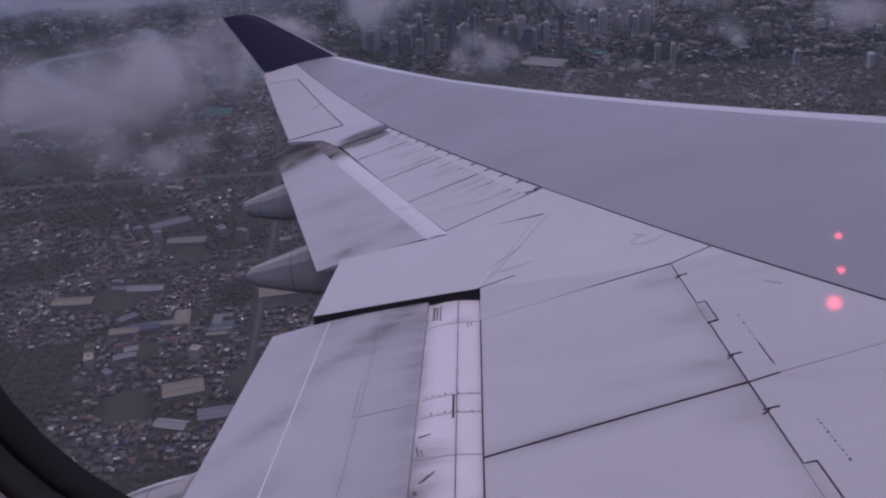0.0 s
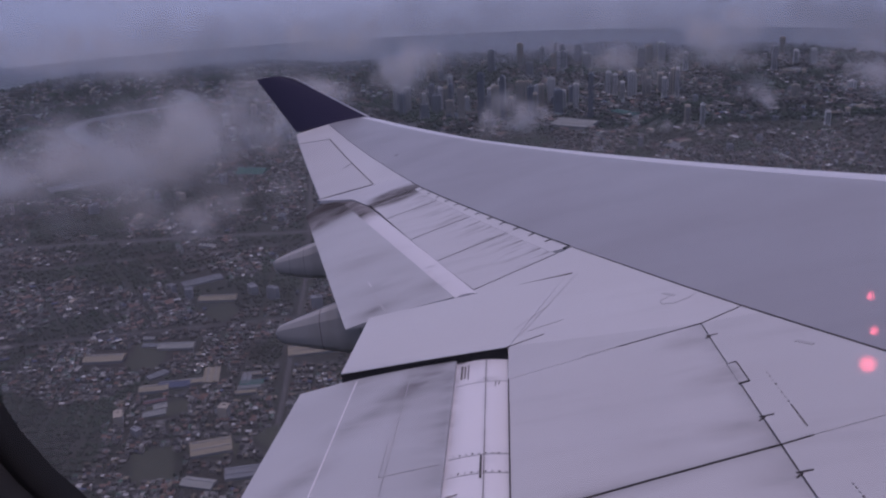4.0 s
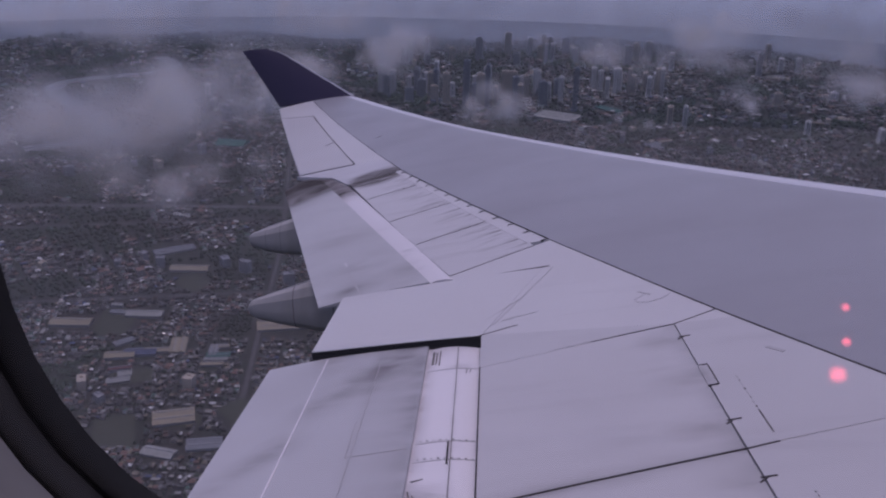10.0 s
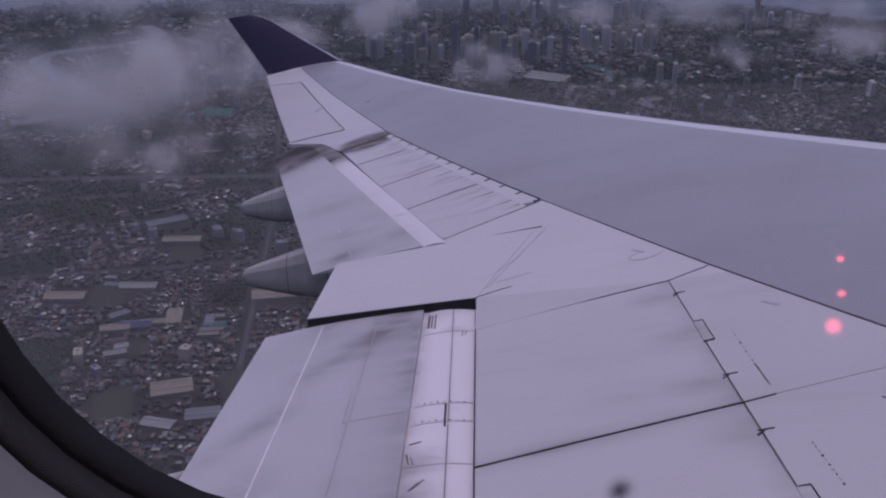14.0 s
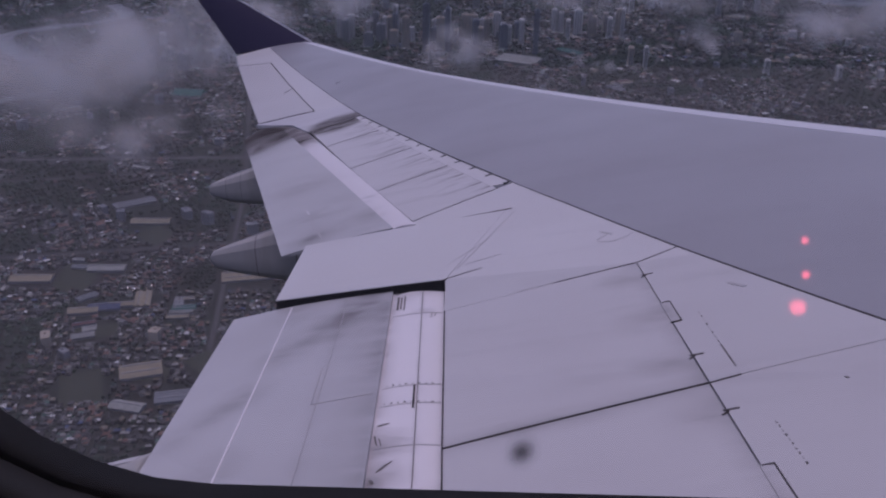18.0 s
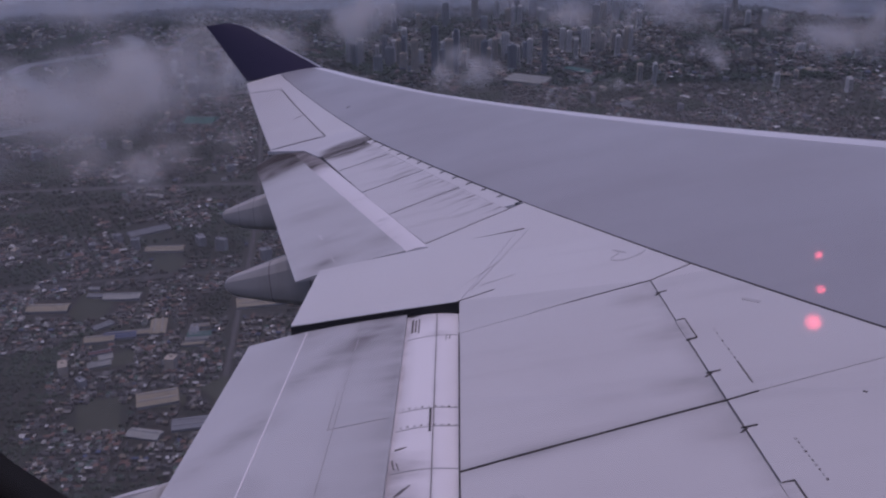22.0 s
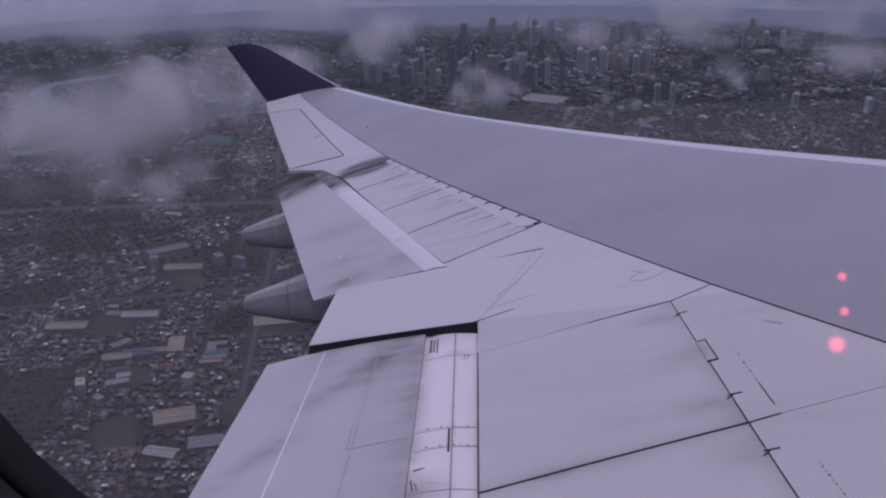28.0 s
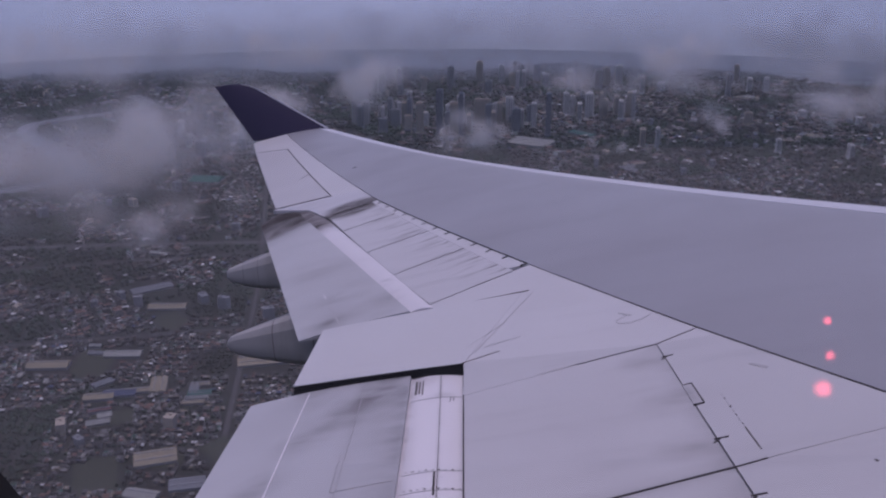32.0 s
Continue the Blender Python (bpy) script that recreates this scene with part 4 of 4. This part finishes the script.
# ---- towers ----
def tower(x, y, w, d, h, turn, mat, words):
    high = h > 30
    ob = tagged(new("tower_block" if high else "mid_rise_block"), words, "tower" if high else "building", "city towers" if high else "mid-rise blocks")
    ob.matrix_world = pose(x, y, 0, 0, 0, turn)
    part("wall", box(w, d, h), mat, ob)
    if not high:
        for z in np.arange(1.2, h - 1.5, 3.1):
            part("window_band", box(w * 0.86, d + 0.3, 1.3, 0, 0, z), WINDOW_BAND, ob)
        part("parapet", box(w + 0.4, d + 0.4, 0.7, 0, 0, h), mat, ob)
        part("roof_house", box(w * 0.3, d * 0.35, 2.4, w * 0.2, 0, h + 0.7), mat, ob)
        return ob
    part("podium", box(w * 1.15, d * 1.2, 7), mat, ob)
    part("roof_house", box(w * 0.4, d * 0.5, 3.5, 0, 0, h), mat, ob)
    if h > 80:
        part("mast", box(0.8, 0.8, 9, 0, 0, h + 3.5), mat, ob)
    for sx, sy, bw, bd in ((0, -1, w * 0.12, 0.7), (-0.62, -1, w * 0.11, 0.7), (0.62, -1, w * 0.11, 0.7), (0, 1, w * 0.12, 0.7), (1, 0.4, 0.7, d * 0.25), (1, -0.4, 0.7, d * 0.25), (-1, 0.4, 0.7, d * 0.25), (-1, -0.4, 0.7, d * 0.25)):
        part("window_band", box(bw, bd, h * 0.9, sx * w / 2, sy * d / 2, h * 0.05), WINDOW_BAND, ob)
    return ob


for row in tower_rows:
    tower(*row)

# a few lit street lamps
LAMP, lt, lb = material("lamp_glow")
lb.inputs["Emission Color"].default_value, lb.inputs["Emission Strength"].default_value = (1.0, 0.88, 0.75, 1), 2.5
for x, y in ((-874, 1163), (-860, 1158), (-865, 1145), (-842, 1180), (-734, 1157), (-1903, 3781), (-465, 3964)):
    lamp = tagged(new("street_lamp"), "lit street lamp far below", "street lamp", "lit lamps")
    lamp.matrix_world = pose(x, y, 0)
    part("pole", box(0.3, 0.3, 10), CONCRETE_DARK, lamp)
    part("lantern", box(1.1, 1.1, 0.6, 0, 0, 10), LAMP, lamp)


# ---- haze: tinted sheets that imitate the haze of distance, and a glowing backdrop ----
def mist(name, colour):
    """Thin mist that scatters the light that falls on it from above, whichever way its sheet faces."""
    m, t, b = material(name)
    t.nodes.remove(b)
    tr, df, tl, both, mix = (t.nodes.new(k) for k in ("ShaderNodeBsdfTransparent", "ShaderNodeBsdfDiffuse", "ShaderNodeBsdfTranslucent", "ShaderNodeAddShader", "ShaderNodeMixShader"))
    for sh, way in ((df, 1.0), (tl, -1.0)):
        sh.inputs[0].default_value = (*colour, 1)
        n = t.nodes.new("ShaderNodeCombineXYZ")
        n.inputs[2].default_value = way
        t.links.new(n.outputs[0], sh.inputs["Normal"])
    t.links.new(df.outputs[0], both.inputs[0])
    t.links.new(tl.outputs[0], both.inputs[1])
    t.links.new(tr.outputs[0], mix.inputs[1])
    t.links.new(both.outputs[0], mix.inputs[2])
    t.links.new(mix.outputs[0], t.nodes["Material Output"].inputs[0])
    return m, t, mix


# distance haze is put into the sheets' colours: warm near, paler and bluer far
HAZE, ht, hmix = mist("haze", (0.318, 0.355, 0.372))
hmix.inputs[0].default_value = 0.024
HAZE_FAR, ht, hmix = mist("far_mist_tint", (0.41, 0.45, 0.51))
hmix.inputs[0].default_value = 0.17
HAZE_NEAR, ht, hmix = mist("near_mist_tint", (0.40, 0.365, 0.34))
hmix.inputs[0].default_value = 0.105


def arc(radius, z0, z1, n=40):
    bm = bmesh.new()
    prev = None
    for i in range(n + 1):
        a = radians(-30 + 105 * i / n)
        pair = [bm.verts.new((-radius * math.sin(a), radius * math.cos(a), z)) for z in (z0, z1)]
        if prev:
            bm.faces.new((prev[0], pair[0], pair[1], prev[1]))
        prev = pair
    return bm


def veil(d):
    """A haze-tinted sheet that stands d away across the view, as wide as the view."""
    bm = bmesh.new()
    mid, side = Vector((-0.326, 0.945, 0)) * d, Vector((0.945, 0.326, 0)) * d * 0.56
    bm.faces.new([bm.verts.new(mid + side * k + Vector((0, 0, z))) for k, z in ((-1, 1), (1, 1), (1, 560), (-1, 560))])
    return bm


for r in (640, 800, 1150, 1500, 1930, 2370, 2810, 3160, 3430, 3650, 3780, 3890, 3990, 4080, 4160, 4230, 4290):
    tagged(part("haze", veil(r), HAZE_NEAR if r < 700 else HAZE if r < 3950 else HAZE_FAR), "sheet tinted as thin grey evening haze", "haze", kind="stuff")

# self-lit backdrop: far haze and sky light painted as emission, paler and bluer upward
BACK, bt, bb = material("far_haze_glow")
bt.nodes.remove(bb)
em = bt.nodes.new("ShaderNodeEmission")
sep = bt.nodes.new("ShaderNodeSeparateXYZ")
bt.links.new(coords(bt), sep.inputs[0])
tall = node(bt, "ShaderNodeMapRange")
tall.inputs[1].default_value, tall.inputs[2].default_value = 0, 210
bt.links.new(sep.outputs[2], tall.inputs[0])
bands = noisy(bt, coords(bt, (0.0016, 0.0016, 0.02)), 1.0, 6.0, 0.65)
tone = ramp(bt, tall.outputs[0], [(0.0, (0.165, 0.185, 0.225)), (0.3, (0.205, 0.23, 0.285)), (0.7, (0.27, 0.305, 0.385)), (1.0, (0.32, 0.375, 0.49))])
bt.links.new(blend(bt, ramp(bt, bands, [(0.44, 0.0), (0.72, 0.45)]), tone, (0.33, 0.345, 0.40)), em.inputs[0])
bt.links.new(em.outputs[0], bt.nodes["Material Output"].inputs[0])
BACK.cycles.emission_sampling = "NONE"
tagged(part("backdrop", arc(4940, 0, 1400, 160), BACK), "glowing backdrop painted as hazy sea and low evening sky", "backdrop", kind="structure")

# ---- clouds: heaps of soft mist puffs ----
scene.cycles.transparent_max_bounces = 96
CLOUD, ct, cmix = mist("cloud", (0.61, 0.615, 0.62))
cu = ct.nodes.new("ShaderNodeUVMap")
cg = ct.nodes.new("ShaderNodeTexGradient")
cg.gradient_type = "SPHERICAL"
cm = ct.nodes.new("ShaderNodeMapping")
cm.inputs["Location"].default_value, cm.inputs["Scale"].default_value = (-1, -1, 0), (2, 2, 1)
ct.links.new(cu.outputs[0], cm.inputs[0])
ct.links.new(cm.outputs[0], cg.inputs[0])
# billows eat into the rim of every puff
billow = node(ct, "ShaderNodeTexNoise", Scale=0.009, Detail=3.5, Roughness=0.52, Distortion=0.3)
ct.links.new(coords(ct), billow.inputs["Vector"])
core = ct.nodes.new("ShaderNodeMath")
core.operation = "MULTIPLY_ADD"
ct.links.new(billow.outputs["Fac"], core.inputs[0])
core.inputs[1].default_value = 1.7
ct.links.new(cg.outputs["Fac"], core.inputs[2])
ct.links.new(times(ct, ramp(ct, cg.outputs["Fac"], [(0.0, 0.0), (0.3, 1.0)]), ramp(ct, times(ct, core.outputs[0], 0.5), [(0.46, 0.0), (0.60, 0.05), (0.82, 0.14), (1.0, 0.20)])), cmix.inputs[0])
# the lumps lean their lit sides up and outwards
lump = ct.nodes.new("ShaderNodeVectorMath")
lump.operation = "MULTIPLY_ADD"
ct.links.new(billow.outputs["Color"], lump.inputs[0])
lump.inputs[1].default_value, lump.inputs[2].default_value = (1.5, 1.5, 1.5), (-0.75, -0.75, 0.05)
for sh, way in ((n, 1.0 if n.type == "BSDF_DIFFUSE" else -1.0) for n in ct.nodes if n.type in ("BSDF_DIFFUSE", "BSDF_TRANSLUCENT")):
    turned = ct.nodes.new("ShaderNodeVectorMath")
    turned.operation = "SCALE"
    ct.links.new(lump.outputs[0], turned.inputs[0])
    turned.inputs["Scale"].default_value = way
    unit = ct.nodes.new("ShaderNodeVectorMath")
    unit.operation = "NORMALIZE"
    ct.links.new(turned.outputs[0], unit.inputs[0])
    ct.links.new(unit.outputs[0], sh.inputs["Normal"])


def cloud(x, y, z, sx, sz, n, puff=0.8, seed=0):
    """A heap of puffs sx wide and sz tall, flatter below, with billows at two scales."""
    r = np.random.default_rng(seed)
    bm = bmesh.new()
    uv = bm.loops.layers.uv.new("UVMap")
    face = Vector((x, y, 0)).to_track_quat("Y", "Z").to_matrix()
    knots = [(r.uniform(-0.9, 0.9), r.normal(0, 0.4), abs(r.normal(0, 0.45)) - 0.3, r.uniform(0.35, 0.9)) for _ in range(8)]
    for i in range(n):
        kx, ky, kz, kr = knots[int(r.integers(8))]
        c = face @ Vector(((kx + r.normal(0, 0.26) * kr) * sx, (ky + r.normal(0, 0.3)) * sx * 0.3, (kz + r.normal(0, 0.34) * kr) * sz))
        s = r.uniform(0.45, 1.0) * puff * sz * 1.3 * kr
        turn = face @ Euler((1.5708 + r.normal(0, 0.05), r.normal(0, 0.6), r.normal(0, 0.25))).to_matrix()
        vs = [bm.verts.new(c + turn @ Vector((a * s * 1.35, b * s, 0))) for a, b in ((-1, -1), (1, -1), (1, 1), (-1, 1))]
        f = bm.faces.new(vs)
        for l, q in zip(f.loops, ((0, 0), (1, 0), (1, 1), (0, 1))):
            l[uv].uv = q
    ob = part("cloud", bm, CLOUD)
    ob.location = (x, y, z)
    return tagged(ob, "soft grey low cloud drifting over the city", "cloud", "low clouds", "stuff")


for i, c in enumerate((
        (-1150, 1400, 290, 150, 115, 75), (-1230, 1240, 290, 140, 95, 50), (-1010, 1560, 270, 90, 95, 40), (-960, 1330, 215, 160, 60, 14, 1.1),
        (-1096, 2022, 225, 110, 80, 50), (-640, 2210, 190, 90, 55, 40), (-420, 2970, 190, 300, 60, 60), (110, 2297, 330, 230, 70, 42), (250, 2500, 250, 180, 70, 20),
        (-74, 2299, 225, 28, 50, 14), (-205, 2590, 330, 85, 70, 75), (-990, 2400, 240, 120, 75, 50), (-330, 2450, 120, 60, 30, 14), (-2100, 2500, 260, 350, 100, 80), (-1500, 3300, 190, 330, 80, 70),
        (-2500, 3700, 110, 420, 110, 60), (-1900, 4100, 100, 480, 110, 60), (-1000, 4400, 90, 480, 110, 60), (-100, 4500, 90, 420, 110, 60), (650, 4450, 100, 400, 110, 60))):
    cloud(*c, seed=i + 11)


# ---- cabin: side wall with the window through which the wing is seen ----
def outline(grow, y, n=10):
    """The window's rounded outline, grown by some metres, at depth y."""
    x0, x1, z0, z1, r = -15.684 - grow, -15.180 + grow, 2.254 - grow, 2.800 + grow, 0.113 + grow
    pts = []
    for cx, cz, a0 in ((x1 - r, z1 - r, 0), (x0 + r, z1 - r, 90), (x0 + r, z0 + r, 180), (x1 - r, z0 + r, 270)):
        pts += [(cx + r * math.cos(radians(a0 + 90 * i / n)), y, cz + r * math.sin(radians(a0 + 90 * i / n))) for i in range(n + 1)]
    return pts


def loft(*sections):
    """A ring-shaped body through outlines, closed into a loop of sections."""
    bm = bmesh.new()
    rings = [[bm.verts.new(p) for p in s] for s in sections]
    for a, b in zip(rings, rings[1:] + rings[:1]):
        for i in range(len(a)):
            bm.faces.new((a[i], a[(i + 1) % len(a)], b[(i + 1) % len(b)], b[i]))
    return bm


window = tagged(new("window_1"), "airliner cabin window with a black rubber seal", "window", kind="structure")
window.matrix_world = AIR
part("outer_seal", loft(outline(0.0, 3.25), outline(0.0012, 3.243), outline(0.0, 3.236), outline(0.03, 3.236), outline(0.03, 3.25)), RUBBER, window, "black rubber seal", True)
part("inner_gasket", loft(outline(0.0012, 3.235), outline(0.0018, 3.228), outline(0.0006, 3.2215), outline(0.03, 3.2215), outline(0.03, 3.235)), GASKET, window, "dark grey gasket", True)
part("reveal", loft(outline(0.0012, 3.2205), outline(0.0025, 3.20), outline(0.006, 3.17), outline(0.014, 3.13), outline(0.03, 3.10), outline(0.06, 3.10), outline(0.06, 3.2205)), TRIM, window, "beige plastic window surround", True)


GLASS, gt, gb = material("window_pane")
gt.nodes.remove(gb)
clear, shine, both = gt.nodes.new("ShaderNodeBsdfTransparent"), gt.nodes.new("ShaderNodeBsdfGlossy"), gt.nodes.new("ShaderNodeMixShader")
clear.inputs[0].default_value = (0.98, 0.975, 0.985, 1)
shine.inputs["Roughness"].default_value = 0.0
both.inputs[0].default_value = 0.08
gt.links.new(clear.outputs[0], both.inputs[1])
gt.links.new(shine.outputs[0], both.inputs[2])
gt.links.new(both.outputs[0], gt.nodes["Material Output"].inputs[0])
bm = bmesh.new()
bm.faces.new([bm.verts.new(p) for p in outline(0.001, 3.2075)])
glass = part("pane", bm, GLASS, window, "clear acrylic inner pane")
glass.visible_shadow = False

# a small dark smudge of dirt on the pane
SMUDGE, st, sb = material("dark_smudge", 0.8)
sb.inputs["Base Color"].default_value = (0.02, 0.024, 0.025, 1)
sg = st.nodes.new("ShaderNodeTexGradient")
sg.gradient_type = "SPHERICAL"
st.links.new(coords(st, (1 / 0.0036,) * 3), sg.inputs[0])
st.links.new(ramp(st, sg.outputs["Fac"], [(0.0, 0.0), (0.3, 0.10), (0.7, 0.6), (1.0, 0.85)]), sb.inputs["Alpha"])
bm = bmesh.new()
bmesh.ops.create_circle(bm, cap_ends=True, segments=28, radius=0.0036, matrix=Matrix.Rotation(radians(90), 4, "X"))
smudge = part("dirt_spot", bm, SMUDGE, window, "blurred dark smudge on the pane")
smudge.matrix_local = pose(-15.4795, 3.2072, 2.279, 0, -40, 0) @ Matrix.Diagonal((1.25, 1, 0.95, 1))

# side wall round the window, and the rest of the cabin
X0, X1, Z0, Z1 = -18.0, -13.0, 1.0, 3.5
FOOT = -0.6


def frame_out(y):
    """The wall's own outline with as many points as the window's."""
    pts = []
    for i, p in enumerate(outline(0.0, y)):
        if i % 11 == 5:
            pts.append((X1 if p[0] > -15.52 else X0, y, Z1 if p[2] > 2.46 else FOOT))
            continue
        dx, dz = p[0] + 15.52, p[2] - 2.46
        k = min((X1 + 15.52 if dx > 0 else -15.52 - X0) / max(abs(dx), 1e-6), (Z1 - 2.46 if dz > 0 else 2.46 - FOOT) / max(abs(dz), 1e-6))
        pts.append((-15.52 + dx * k, y, 2.46 + dz * k))
    return pts


cabin = tagged(new("wall_port"), "dim beige cabin side wall", "wall", kind="structure")
cabin.matrix_world = AIR
part("side_panel", loft(outline(0.032, 3.105), outline(0.062, 3.26), frame_out(3.26), frame_out(3.105)), TRIM, cabin, smooth=False)
for name, words, dims in (("floor", "dark cabin floor", (X0, X1, -1.7, 3.1, Z0 - 0.1, Z0)), ("ceiling", "dim cabin ceiling", (X0, X1, -1.7, 3.1, Z1, Z1 + 0.1)), ("wall_starboard", "dim far cabin wall", (X0, X1, -1.8, -1.6, Z0, Z1)), ("wall_aft", "dim cabin partition", (X0 - 0.1, X0, -1.8, 3.1, Z0, Z1)), ("wall_fore", "dim cabin partition", (X1, X1 + 0.1, -1.8, 3.1, Z0, Z1))):
    a, b, c, d, e, g = dims
    slab = tagged(part(name, box(b - a, d - c, g - e, (a + b) / 2, (c + d) / 2, e), TRIM if name != "floor" else GASKET), words, name.split("_")[0], kind="structure")
    slab.matrix_world = AIR
    if name == "wall_starboard":
        far_wall = slab

# the fuselage skin that goes on fore and aft of the window and over it
HULL = ((3.20, -0.6), (3.27, 1.0), (3.27, 3.0), (3.12, 3.62), (2.6, 4.15), (1.7, 4.45), (0.7, 4.55), (-0.4, 4.4), (-1.3, 4.0), (-1.85, 3.4), (-1.95, 1.0), (-1.9, -0.6))


def hull(x0, x1, points):
    bm = bmesh.new()
    rings = [[[bm.verts.new((x, y + off * (0.6 - y) * 0.03, z - off * max(0, z - 3.0) * 0.04)) for y, z in points] for x in (x0, x1)] for off in (0, 1)]
    for a, b in rings:
        for i in range(len(points) - 1):
            bm.faces.new((a[i], a[i + 1], b[i + 1], b[i]))
    for k in (0, 1):
        for i in range(len(points) - 1):
            bm.faces.new((rings[0][k][i], rings[0][k][i + 1], rings[1][k][i + 1], rings[1][k][i]))
    return bm


for x0, x1, points in ((-13.0, 14.0, HULL), (-42.0, -18.0, HULL), (-18.0, -13.0, HULL[3:])):
    skin = tagged(part("wall_fuselage", hull(x0, x1, points), WHITE), "pale painted fuselage skin", "wall", kind="structure")
    skin.matrix_world = AIR

# small red indicator lights across the cabin, mirrored in the pane
RED, rt, rb = material("red_indicator")
rt.nodes.remove(rb)
rem, rg = rt.nodes.new("ShaderNodeEmission"), rt.nodes.new("ShaderNodeTexGradient")
rg.gradient_type = "SPHERICAL"
rt.links.new(coords(rt, (28, 28, 28)), rg.inputs[0])
rem.inputs[0].default_value = (1.0, 0.10, 0.13, 1)
rt.links.new(times(rt, ramp(rt, rg.outputs["Fac"], [(0.0, 0.0), (0.3, 0.3), (0.75, 1.0)]), 11.0), rem.inputs[1])
rt.links.new(rem.outputs[0], rt.nodes["Material Output"].inputs[0])
for x, z, size in ((-15.114, 1.66, 0.75), (-15.115, 1.49, 0.8), (-15.16, 1.33, 1.5)):
    bm = bmesh.new()
    bmesh.ops.create_circle(bm, cap_ends=True, segments=24, radius=0.036, matrix=Matrix.Rotation(radians(90), 4, "X"))
    led = part("indicator_light", bm, RED, far_wall, "small glowing red indicator light")
    led.matrix_local = pose(x, -1.592, z) @ Matrix.Diagonal((size, size, size, 1))
